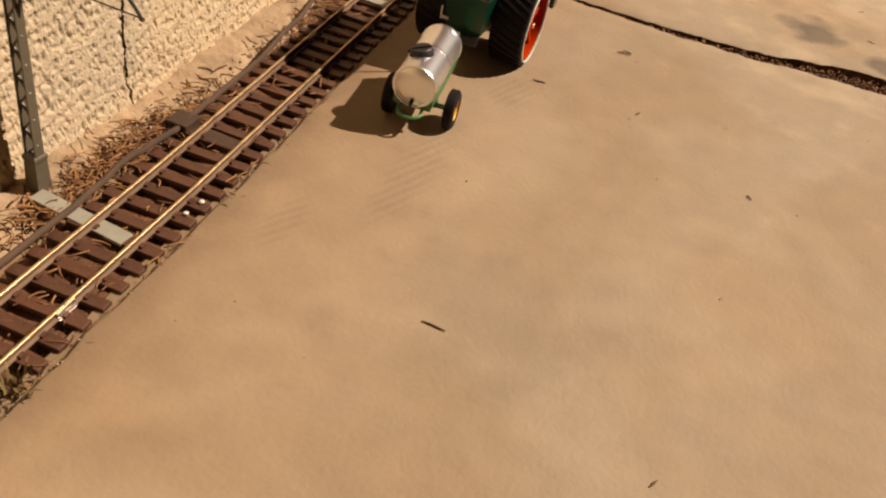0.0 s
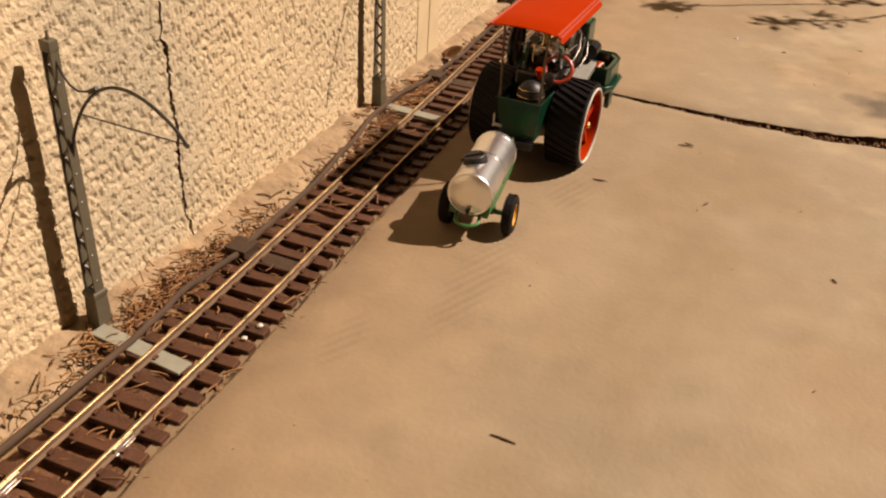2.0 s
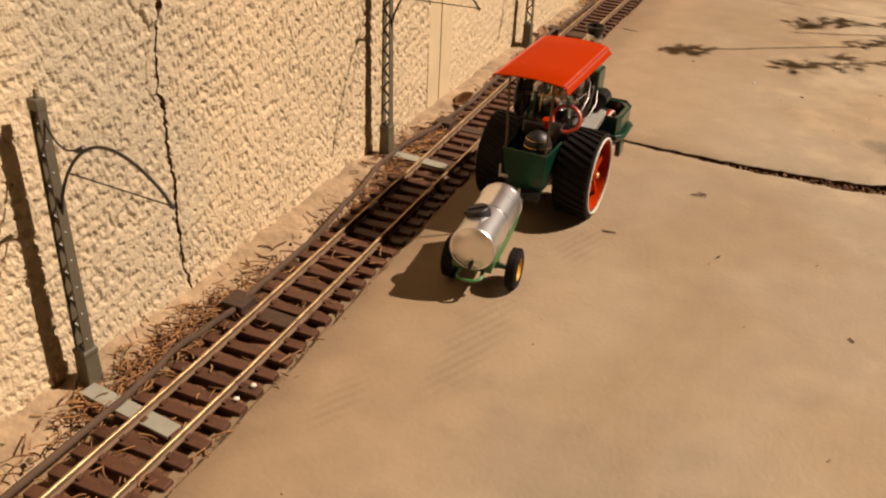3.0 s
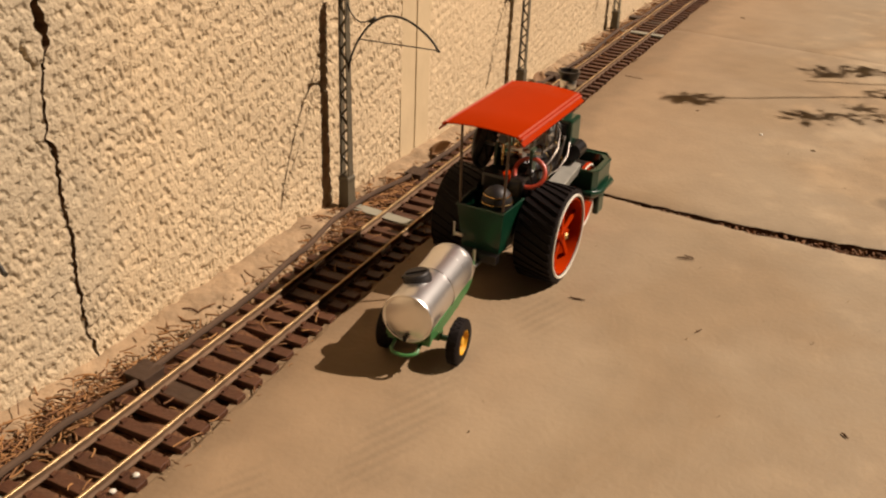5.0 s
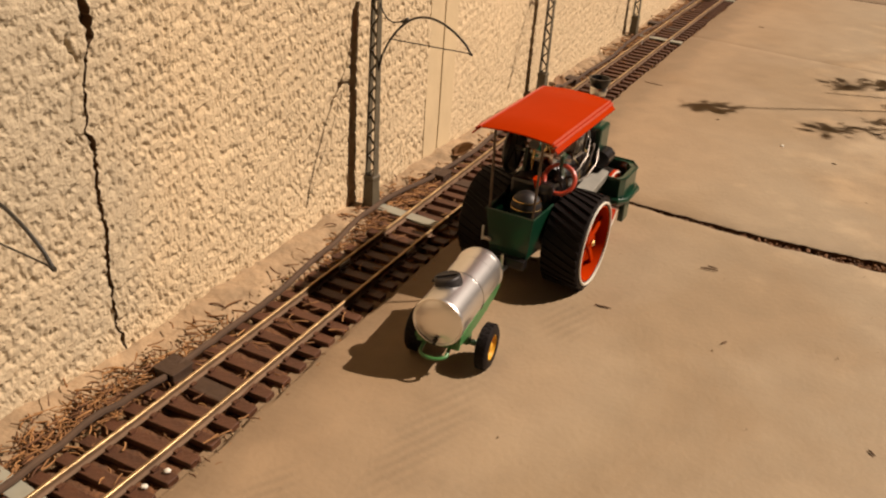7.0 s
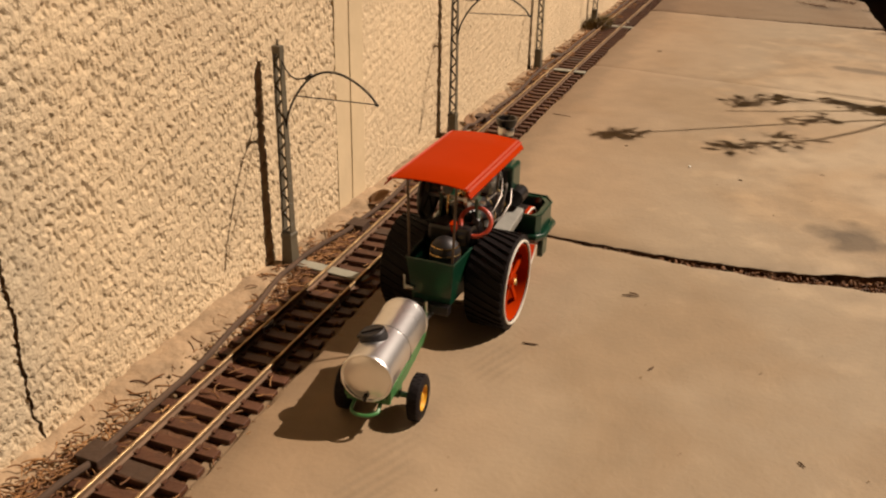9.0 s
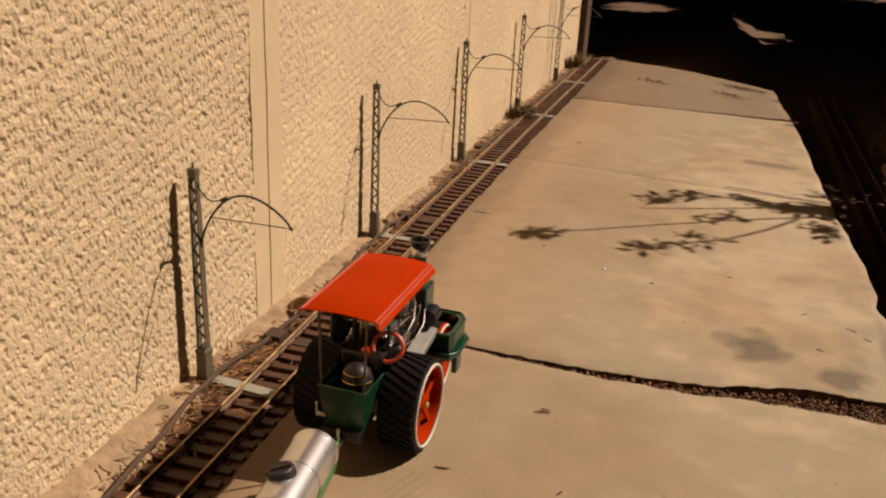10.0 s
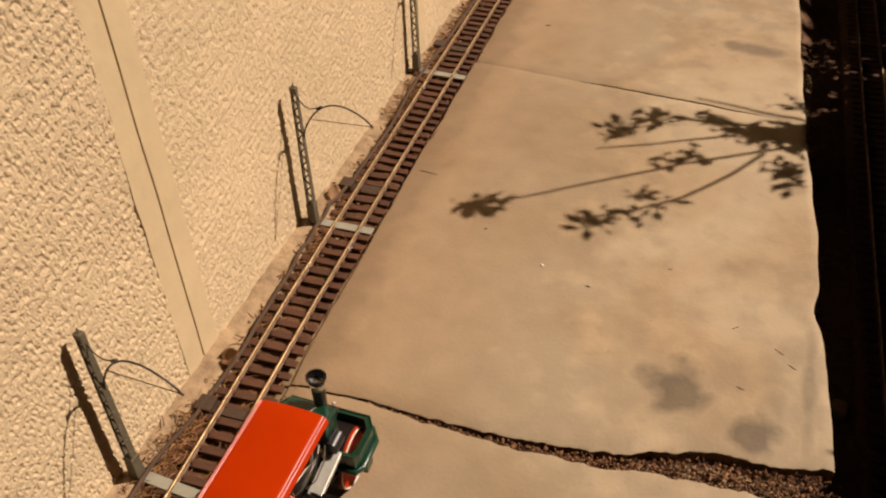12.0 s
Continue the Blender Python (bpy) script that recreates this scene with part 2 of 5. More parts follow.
RED = material("red_enamel", (0.33, 0.0235, 0.0006), rough=0.45, vary=0.06, grain=40.0, patch=9.0)
RED.node_tree.nodes["Principled BSDF"].inputs["Specular IOR Level"].default_value = 0.02
GREEN = material("dark_green_enamel", (0.00213, 0.0293, 0.0137), rough=0.28, vary=0.12, grain=40.0, coat=0.4)
BLACK = material("black_enamel", (0.00588, 0.0042, 0.00385), rough=0.35, vary=0.2, coat=0.2)
RUBBER = material("black_rubber", (0.0065, 0.004, 0.0036), rough=0.62, vary=0.25, grain=80.0, bump=0.15)
RUBBER.node_tree.nodes["Principled BSDF"].inputs["Specular IOR Level"].default_value = 0.18
WHITE = material("white_rim_paint", (0.547, 0.517, 0.434), rough=0.4, vary=0.08)
BRASS = material("brass", (0.70, 0.47, 0.19), rough=0.25, metal=1.0, vary=0.12)
STEEL = material("bright_steel", (0.62, 0.61, 0.58), rough=0.28, metal=1.0, vary=0.12, grain=120.0)
POST = material("dull_steel_post", (0.11, 0.080, 0.058), rough=0.45, metal=0.7, vary=0.2, grain=120.0)
PIPE = material("dull_nickel_pipe", (0.16, 0.14, 0.12), rough=0.45, metal=0.8, vary=0.25, grain=120.0)
GALV = material("brushed_tin", (0.40, 0.39, 0.34), rough=0.38, metal=0.55, vary=0.14, grain=140.0, patch=25.0)
TANK = material("bare_aluminium", (0.86, 0.85, 0.83), rough=0.33, metal=1.0, vary=0.06, grain=60.0, patch=12.0)
TOY_GREEN = material("toy_green_plastic", (0.038, 0.144, 0.042), rough=0.36, vary=0.08)
TOY_YELLOW = material("toy_yellow_plastic", (0.608, 0.319, 0.021), rough=0.4, vary=0.06)
TOY_BLACK = material("toy_black_plastic", (0.0098, 0.00756, 0.00693), rough=0.5, vary=0.2)
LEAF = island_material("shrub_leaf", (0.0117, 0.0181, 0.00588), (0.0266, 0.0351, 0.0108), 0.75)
MOULD = material("leaf_mould", (0.0984, 0.0403, 0.014), rough=0.95, vary=0.55, grain=110.0, patch=16.0, bump=0.9, bump_scale=160.0)
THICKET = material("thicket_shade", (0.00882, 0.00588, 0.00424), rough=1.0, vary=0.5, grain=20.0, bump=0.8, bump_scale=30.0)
DRY_LEAF = material("dry_leaf", (0.20, 0.105, 0.045), rough=0.85, vary=0.3, grain=90.0)
RED_GLOSS = material("glossy_red_bead", (0.40, 0.040, 0.012), rough=0.32, vary=0.05, coat=1.0)
RED_GLOSS.node_tree.nodes["Principled BSDF"].inputs["Coat Roughness"].default_value = 0.42
GRASS = island_material("grass_blade", (0.0632, 0.0503, 0.012), (0.211, 0.13, 0.0398), 0.75)
BARK = material("bark", (0.0703, 0.0414, 0.0179), rough=0.9, vary=0.3, bump=0.5)
DRY_TURF = material("dry_turf", (0.115, 0.073, 0.022), rough=0.95, vary=0.5, grain=30.0, patch=7.0, bump=0.9, bump_scale=60.0)
STONE = material("pale_stone", (0.295, 0.219, 0.115), rough=0.9, vary=0.25, grain=40.0, patch=8.0, bump=0.6, bump_scale=60.0)
OLD_WOOD = material("old_brown_timber", (0.0703, 0.0355, 0.014), rough=0.85, vary=0.4, grain=70.0, patch=5.0, bump=0.5)

# ---- mesh helpers ----
def link_mesh(name, data, mat, parent=None, label="", smooth=None):
    ob = new(name, data)
    if mat and not data.materials:
        data.materials.append(mat)
    if parent is not None:
        ob.parent = parent
    if label:
        ob["label"] = label
    return ob


def part(name, bm, mat, parent=None, label="", smooth=False):
    """One mesh object out of a bmesh, under a thing or a part."""
    bmesh.ops.recalc_face_normals(bm, faces=bm.faces)
    me = bpy.data.meshes.new(name)
    bm.to_mesh(me)
    bm.free()
    if smooth:
        me.set_sharp_from_angle(angle=radians(38))
        me.polygons.foreach_set("use_smooth", [True] * len(me.polygons))
    return link_mesh(name, me, mat, parent, label)


def thing(name, m, label, category, group="", kind=""):
    e = new(name)
    e.matrix_basis = m
    e.empty_display_size = 0.05
    return tagged(e, label, category, group, kind)


def box(bm, x0, x1, y0, y1, z0, z1, bevel=0.0, m=None):
    r = bmesh.ops.create_cube(bm, size=1.0)["verts"]
    bmesh.ops.transform(bm, verts=r, matrix=Matrix.LocRotScale(((x0 + x1) / 2, (y0 + y1) / 2, (z0 + z1) / 2), None, (x1 - x0, y1 - y0, z1 - z0)))
    if bevel:
        edges = list({e for v in r for e in v.link_edges})
        r = list({v for f in bmesh.ops.bevel(bm, geom=edges, offset=bevel, segments=2, affect="EDGES", profile=0.6)["faces"] for v in f.verts} | {v for v in r if v.is_valid})
    if m is not None:
        bmesh.ops.transform(bm, verts=r, matrix=m)
    return bm


def rod(bm, p, q, r0, r1=None, seg=12):
    """A round bar from p to q."""
    p, q = Vector(p), Vector(q)
    d = q - p
    m = Matrix.Translation((p + q) / 2) @ d.to_track_quat("Z", "Y").to_matrix().to_4x4()
    bmesh.ops.create_cone(bm, cap_ends=True, segments=seg, radius1=r0, radius2=r0 if r1 is None else r1, depth=d.length, matrix=m)
    return bm


def lathe(bm, profile, m=None, seg=32, closed=False):
    """Turns (radius, height) pairs about z; m puts it in place."""
    m = m or Matrix()
    rings = [[bm.verts.new(m @ Vector((r * math.cos(2 * math.pi * k / seg), r * math.sin(2 * math.pi * k / seg), z))) for k in range(seg)] for r, z in profile]
    pairs = list(zip(rings, rings[1:])) + ([(rings[-1], rings[0])] if closed else [])
    for a, b in pairs:
        for k in range(seg):
            bm.faces.new((a[k], a[(k + 1) % seg], b[(k + 1) % seg], b[k]))
    if not closed:
        for ring in (rings[0], rings[-1]):
            if (ring[0].co - ring[seg // 2].co).length > 1e-5:
                bm.faces.new(ring)
    return bm


def pipe(bm, points, r, seg=8):
    """A bent tube along points."""
    pts = [Vector(p) for p in points]
    rings = []
    up = Vector((0.13, 0.21, 1)).normalized()
    for i, p in enumerate(pts):
        d = (pts[min(i + 1, len(pts) - 1)] - pts[max(i - 1, 0)]).normalized()
        a = d.cross(up).normalized() if abs(d.dot(up)) < 0.98 else d.cross(Vector((1, 0, 0))).normalized()
        b = d.cross(a)
        rad = r[i] if isinstance(r, (list, tuple)) else r
        rings.append([bm.verts.new(p + rad * (math.cos(2 * math.pi * k / seg) * a + math.sin(2 * math.pi * k / seg) * b)) for k in range(seg)])
    for a, b in zip(rings, rings[1:]):
        for k in range(seg):
            bm.faces.new((a[k], a[(k + 1) % seg], b[(k + 1) % seg], b[k]))
    bm.faces.new(rings[0])
    bm.faces.new(rings[-1])
    return bm


def ring(bm, centre, normal, radius, r, seg=28, around=8):
    m = Matrix.Translation(centre) @ Vector(normal).to_track_quat("Z", "Y").to_matrix().to_4x4()
    prof = [(radius + r * math.cos(2 * math.pi * k / around), r * math.sin(2 * math.pi * k / around)) for k in range(around)]
    return lathe(bm, prof, m, seg, closed=True)


def from_lists(name, verts, faces, mat, parent=None, label="", smooth=False):
    me = bpy.data.meshes.new(name)
    me.from_pydata([tuple(v) for v in verts], [], [tuple(f) for f in faces])
    me.validate()
    if smooth:
        me.polygons.foreach_set("use_smooth", [True] * len(me.polygons))
    me.update()
    return link_mesh(name, me, mat, parent, label)


def fbm(x, y, scale, octaves=3, seed=0.0):
    v, a = 0.0, 1.0
    for o in range(octaves):
        v += a * noise.noise((x * scale + seed, y * scale - seed, seed * 1.7 + o * 3.1))
        a, scale = a * 0.5, scale * 2.0
    return v


def smooth_line(table, y):
    """Linear interpolation in a short table of (y, value)."""
    return float(np.interp(y, [a for a, b in table], [b for a, b in table]))


# ---- ground ----
TRACK_LINE = ((-3.0, 0.135), (-0.9, 0.104), (-0.5, 0.097), (-0.3, 0.090), (0.0, 0.081), (0.36, 0.068), (0.75, 0.061), (1.4, 0.053), (2.7, 0.049))


def track_x(y):
    return smooth_line(TRACK_LINE, y)


def right_edge(y):
    return 0.901 - 0.076 * y + 0.006 * fbm(y, 0.3, 5.0) - 0.014 * math.exp(-((y - 0.55) / 0.045) ** 2)


def left_edge(y):
    return track_x(y) + 0.038 + 0.004 * fbm(y, 1.7, 9.0, 3, 4.0) + (0.012 if y > 0.5 else 0.012 * max(0.0, (y - 0.2) / 0.3))


def build_ground():
    """One sheet: trodden soil by the wall, a step down beyond the slabs, out to the horizon."""
    xs = [-80, -20, -4, -1, -0.2] + [round(-0.05 + 0.01 * k, 3) for k in range(24)] + [0.3, 0.5, 0.7, 0.84, 0.865, 0.90, 0.94] + [1.0 + 0.08 * k for k in range(18)] + [3, 5, 10, 30, 80]
    ys = [-80, -20, -6, -3, -1.6] + [round(-1.2 + 0.03 * k, 3) for k in range(135)] + [3, 4, 6, 12, 30, 80]
    verts, faces = [], []
    for y in ys:
        for x in xs:
            edge = 0.865 - 0.074 * min(max(y, -2), 3)
            low = min(max((x - edge) / 0.05, 0.0), 1.0)
            z = -0.022 - 0.103 * low + (0.004 + 0.012 * low) * fbm(x, y, 14.0, 3, 2.0)
            if abs(y) < 3:
                z += (0.0105 + 0.0025 * fbm(x, y, 40.0, 3, 5.0)) * min(1.0, max(0.0, 1 - (abs(x - track_x(y)) - 0.045) / 0.012))
            if -0.1 < x < 0.16:
                z += 0.003 * fbm(x, y, 60.0, 2, 7.0)
            verts.append((x, y, z))
    w = len(xs)
    for j in range(len(ys) - 1):
        for i in range(w - 1):
            faces.append((j * w + i, j * w + i + 1, (j + 1) * w + i + 1, (j + 1) * w + i))
    ob = from_lists("ground", verts, faces, SOIL, smooth=True)
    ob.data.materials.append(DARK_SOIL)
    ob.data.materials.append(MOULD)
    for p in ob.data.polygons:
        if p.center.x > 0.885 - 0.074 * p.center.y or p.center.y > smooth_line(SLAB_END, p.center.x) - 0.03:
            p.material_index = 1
        elif abs(p.center.x - track_x(p.center.y)) < 0.06 and abs(p.center.y) < 3:
            p.material_index = 2
    return tagged(ob, "brown soil strewn with dry litter, sunk below the concrete slabs", "ground", kind="structure")


JOINT_NEAR = ((0.1, 0.196), (0.22, 0.2025), (0.28, 0.198), (0.33, 0.194), (0.42, 0.190), (0.5, 0.190), (0.58, 0.195), (0.69, 0.210), (0.8, 0.214), (0.95, 0.216))
JOINT_FAR = ((0.1, 0.199), (0.22, 0.2055), (0.33, 0.2022), (0.42, 0.2025), (0.5, 0.207), (0.61, 0.2235), (0.68, 0.249), (0.73, 0.265), (0.79, 0.264), (0.87, 0.279), (0.95, 0.282))


def joint_noise(x, side=0.0):
    """Broken edge: slow wander plus small chips."""
    return 0.0022 * fbm(x, 0.0, 22.0, 3, 9.0) + min(1.0, max(0.0, (x - 0.2) * 4)) * 0.0052 * fbm(x, side, 52.0, 4, 9.0 + side)


def build_slab(name, near, far, label, height=0.0, nx=140, step=0.016, mat=None):
    """A cast slab between two joint lines, with worn edges and true sides."""
    ny = max(8, int((far(0.5) - near(0.5)) / step))
    grid = []
    for j in range(ny + 1):
        row = []
        for i in range(nx + 1):
            u, v = i / nx, j / ny
            ym = near(0.5) + v * (far(0.5) - near(0.5))
            u = 0.06 * u * 10 / 3 if u < 0.3 else 0.06 + (u - 0.3) / 0.7 * 0.94
            x = left_edge(ym) + u * (right_edge(ym) - left_edge(ym))
            y = near(x) + v * (far(x) - near(x))
            edge = min(i, nx - i, j, ny - j)
            z = height + 0.0009 * fbm(x, y, 7.0, 3, 1.0) - (0.0022 if edge == 0 else 0.0003 if edge == 1 else 0.0)
            off = x - track_x(y) - 0.0495 - 0.005 * fbm(y, 2.0, 40.0, 3, 21.0)
            z -= 0.0062 * min(1.0, max(0.0, 1 - off / 0.005)) + 0.0030 * min(1.0, max(0.0, 1 - off / 0.05)) ** 2
            row.append((x, y, z))
        grid.append(row)
    # pull the second ring close to the edge so that the rounding stays narrow
    for j in range(ny + 1):
        for i, k in ((1, 0), (nx - 1, nx)):
            a, b = Vector(grid[j][k]), Vector(grid[j][i])
            d = (b - a).normalized() * 0.004
            grid[j][i] = (a.x + d.x, a.y + d.y, b.z)
    for i in range(nx + 1):
        for j, k in ((1, 0), (ny - 1, ny)):
            a, b = Vector(grid[k][i]), Vector(grid[j][i])
            d = (b - a).normalized() * 0.004
            grid[j][i] = (a.x + d.x, a.y + d.y, b.z)
    verts = [p for row in grid for p in row]
    w = nx + 1
    faces = [(j * w + i, j * w + i + 1, (j + 1) * w + i + 1, (j + 1) * w + i) for j in range(ny) for i in range(nx)]
    rim = [i for i in range(w)] + [j * w + nx for j in range(1, ny + 1)] + [ny * w + i for i in range(nx - 1, -1, -1)] + [j * w for j in range(ny - 1, 0, -1)]
    base = len(verts)
    for k in rim:
        x, y, z = verts[k]
        verts.append((x + 0.004 * fbm(x, y, 30.0, 2, 5.0), y + 0.004 * fbm(y, x, 30.0, 2, 6.0), -0.07))
    for k in range(len(rim)):
        k2 = (k + 1) % len(rim)
        faces.append((rim[k], base + k, base + k2, rim[k2]))
    ob = from_lists(name, verts, faces, mat or CONCRETE, smooth=True)
    ob.data.materials.append(DARK_EDGE)
    # slab sides: earth brown, darkened further for the shade inside the joints
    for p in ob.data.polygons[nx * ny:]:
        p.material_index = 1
    ob.data.set_sharp_from_angle(angle=radians(50))
    return tagged(ob, label, "concrete slab", kind="structure")


SLAB_END = ((-1.0, 2.74), (0.04, 2.72), (0.25, 2.67), (0.43, 2.60), (0.60, 2.47), (0.73, 2.355), (0.90, 2.20), (2.0, 2.1))


def build_slabs():
    n1 = lambda x: smooth_line(JOINT_NEAR, x) + joint_noise(x, 2.0)
    f1 = lambda x: smooth_line(JOINT_FAR, x) + joint_noise(x, 5.0)
    j2 = lambda x: 1.177 - 0.075 * x + 0.002 * fbm(x, 1.0, 16.0, 3, 3.0)
    j2b = lambda x: j2(x) + 0.0013 + 0.0052 * max(0.0, 1 - ((x - 0.54) / 0.2) ** 4)
    j3 = lambda x: 1.912 + 0.008 * x + 0.004 * fbm(x, 2.0, 14.0, 3, 8.0)
    j3b = lambda x: j3(x) + 0.008 + 0.055 * max(0.0, x - 0.40) + 0.006 * fbm(x, 4.0, 30.0, 3, 14.0)
    end = lambda x: smooth_line(SLAB_END, x) + 0.008 * fbm(x, 3.0, 12.0, 3, 11.0)
    build_slab("pavement_near", lambda x: -2.6, n1, "pale weathered concrete slab with faint tyre prints and twigs", 0.0, 140, 0.012)
    build_slab("pavement_middle", f1, j2, "pale weathered concrete slab with brown damp stains by its open joint", 0.0015)
    build_slab("pavement_far", j2b, j3, "pale weathered concrete slab with a hairline joint", 0.0005)
    # the end slab gets a darker concrete colour than the other three
    build_slab("pavement_end", j3b, end, "darker concrete slab at the end of the yard", 0.001, 62, 0.014, END_CONCRETE)


# ---- the stuccoed wall ----
WALL_X = -0.022
WALL_TOP = 0.80
PILASTERS = (-0.77, 0.209, 1.165, 2.12)
CRACK = ((-0.2, -0.38), (-0.02, -0.400), (0.02, -0.410), (0.08, -0.413), (0.12, -0.409), (0.14, -0.413), (0.205, -0.412), (0.214, -0.420), (0.225, -0.415), (0.255, -0.414), (0.284, -0.405), (0.29, -0.402), (0.32, -0.408), (0.335, -0.402), (0.4, -0.412), (0.7, -0.44), (1.7, -0.47))
CRACK_WIDE = ((-0.2, 0.0), (-0.03, 0.0008), (0.0, 0.0036), (0.1, 0.0046), (0.19, 0.0042), (0.205, 0.0075), (0.214, 0.002), (0.23, 0.0035), (0.284, 0.003), (0.292, 0.007), (0.31, 0.0125), (0.325, 0.0085), (0.335, 0.005), (0.37, 0.006), (0.6, 0.004), (1.7, 0.003))


BRANCH = ((0.2, -0.4225), (0.2058, -0.4227), (0.220, -0.4312), (0.237, -0.4297), (0.2527, -0.4254), (0.2685, -0.4155), (0.2775, -0.419), (0.2824, -0.424), (0.2948, -0.4251), (0.3, -0.425))


def branch_depth(y, z):
    """A fine side crack that leaves the main one and joins it again, wider at its top."""
    if not (0.205 < z < 0.296 and -0.436 < y < -0.408):
        return 0.0
    half = 0.0020 if z > 0.279 else 0.0011 if z > 0.25 else 0.0008
    off = abs(y - smooth_line(BRANCH, z) - 0.0012 * noise.noise((z * 160.0, 3.0, 9.0)))
    return 0.0055 * max(0.0, 1 - (off / half) ** 2) * min(1.0, 40 * (0.32 - z))


def stucco_height(y, z):
    """Thrown stucco combed with a float: slanting rows of short upright dashes, with crumbs between."""
    wander = 1.1 * noise.noise((y * 7.0, z * 7.0, 3.3))
    row = math.sin(math.tau * ((z - 0.24 * y) / 0.0165 + wander))
    drift = noise.noise((y * 11.0 + z * 4.0, z * 20.0 - y * 6.0, 0.7))
    w = 0.0022 * noise.noise((y * 60.0, z * 60.0, 8.1))
    a = noise.noise(((y + w) * 390.0 + z * 80.0, (z + w) * 128.0 - y * 34.0, 0.3))
    b = noise.noise((y * 170.0, z * 175.0, 5.3))
    c = noise.noise((y * 9.0, z * 9.0, 1.1))
    cut = min(0.0, a + 0.20 + 0.20 * row + 0.14 * drift)
    pit = max(-0.0026, cut * 0.030)
    soft = 1.0 if y < 0.2 else 0.70
    return -branch_depth(y, z) + 0.76 * soft * (pit + 0.0004 * max(0.0, a - 0.05) + 0.0006 * b) + 0.0013 * c


def build_wall_panel(name, left, right, z0, z1, step, rough=True, proud=0.0, worn=False):
    """A piece of wall between two upright edges given as functions of height."""
    zs = [z0 + k * step for k in range(int((z1 - z0) / step) + 1)]
    n = max(2, int((right(0.2) - left(0.2)) / step))
    verts, faces = [], []
    for z in zs:
        l, r = left(z), right(z)
        for i in range(n + 1):
            y = l + (r - l) * i / n
            d = stucco_height(y, z) if rough else 0.0006 * noise.noise((y * 30, z * 12, 2.2))
            if worn and i in (0, n):
                d -= 0.0012
            verts.append((WALL_X + proud + d, y, z))
    w = n + 1
    faces = [(j * w + i, j * w + i + 1, (j + 1) * w + i + 1, (j + 1) * w + i) for j in range(len(zs) - 1) for i in range(n)]
    # returns into the joint on both sides
    base, sheet = len(verts), len(faces)
    for j, z in enumerate(zs):
        a, b = verts[j * w], verts[j * w + n]
        verts += [a, (WALL_X - 0.03, a[1] + 0.0002, z), b, (WALL_X - 0.03, b[1] - 0.0002, z)]
    for j in range(len(zs) - 1):
        k, k2 = base + 4 * j, base + 4 * (j + 1)
        faces.append((k, k2, k2 + 1, k + 1))
        faces.append((k + 2, k + 3, k2 + 3, k2 + 2))
    ob = from_lists(name, verts, faces, STUCCO if rough else PLASTER, smooth=True)
    ob.data.materials.append(GAP)
    # rough panels' returns take the dark gap colour, painting in the crack's shade
    if rough:
        for p in ob.data.polygons[sheet:]:
            p.material_index = 1
    return ob


def build_wall():
    bm = bmesh.new()
    box(bm, -0.2, WALL_X - 0.012, -3.2, 2.66, -0.3, WALL_TOP)
    core = part("wall_west", bm, GAP, None)
    tagged(core, "cream stuccoed garden wall with smooth upright bands and a long crack", "wall", kind="structure")
    bm = bmesh.new()
    box(bm, -0.23, WALL_X + 0.03, -3.2, 2.66, WALL_TOP - 0.012, WALL_TOP + 0.05, 0.006)
    part("coping", bm, PLASTER, core)
    half = 0.041
    wob = lambda k: (lambda z: PILASTERS[k] + 0.0016 * noise.noise((z * 7.0, k, 0.5)))
    gap = 0.0018
    for k in range(4):
        p = PILASTERS[k]
        build_wall_panel("smooth_band", (lambda z, p=p: p - half + 0.002 * noise.noise((z * 20, p, 1))), (lambda z, k=k: wob(k)(z) - gap), -0.06, WALL_TOP, 0.012, False, 0.0006).parent = core
        build_wall_panel("smooth_band", (lambda z, k=k: wob(k)(z) + gap), (lambda z, p=p: p + half + 0.002 * noise.noise((z * 20, p, 2))), -0.06, WALL_TOP, 0.012, False, 0.0006).parent = core
    crack = lambda z: smooth_line(CRACK, z) + 0.0026 * noise.noise((z * 75.0, 1.0, 4.0)) + 0.0018 * noise.noise((z * 190.0, 2.0, 4.0)) + 0.0010 * noise.noise((z * 460.0, 5.0, 4.0))
    wide = lambda z: smooth_line(CRACK_WIDE, z) * (0.95 + 0.45 * noise.noise((z * 130.0, 7.0, 1.0)))
    spans = [
        (lambda z: -3.2, lambda z: PILASTERS[0] - half + 0.004, 0.012),
        (lambda z: PILASTERS[0] + half - 0.004, lambda z: crack(z) - wide(z) / 2, 0.0014),
        (lambda z: crack(z) + wide(z) / 2, lambda z: PILASTERS[1] - half + 0.004, 0.0014),
        (lambda z: PILASTERS[1] + half - 0.004, lambda z: PILASTERS[2] - half + 0.004, 0.0022),
        (lambda z: PILASTERS[2] + half - 0.004, lambda z: PILASTERS[3] - half + 0.004, 0.0038),
        (lambda z: PILASTERS[3] + half - 0.004, lambda z: 2.655, 0.009),
    ]
    for l, r, s in spans:
        build_wall_panel("stucco_panel", l, r, -0.06, WALL_TOP, s).parent = core
    return core


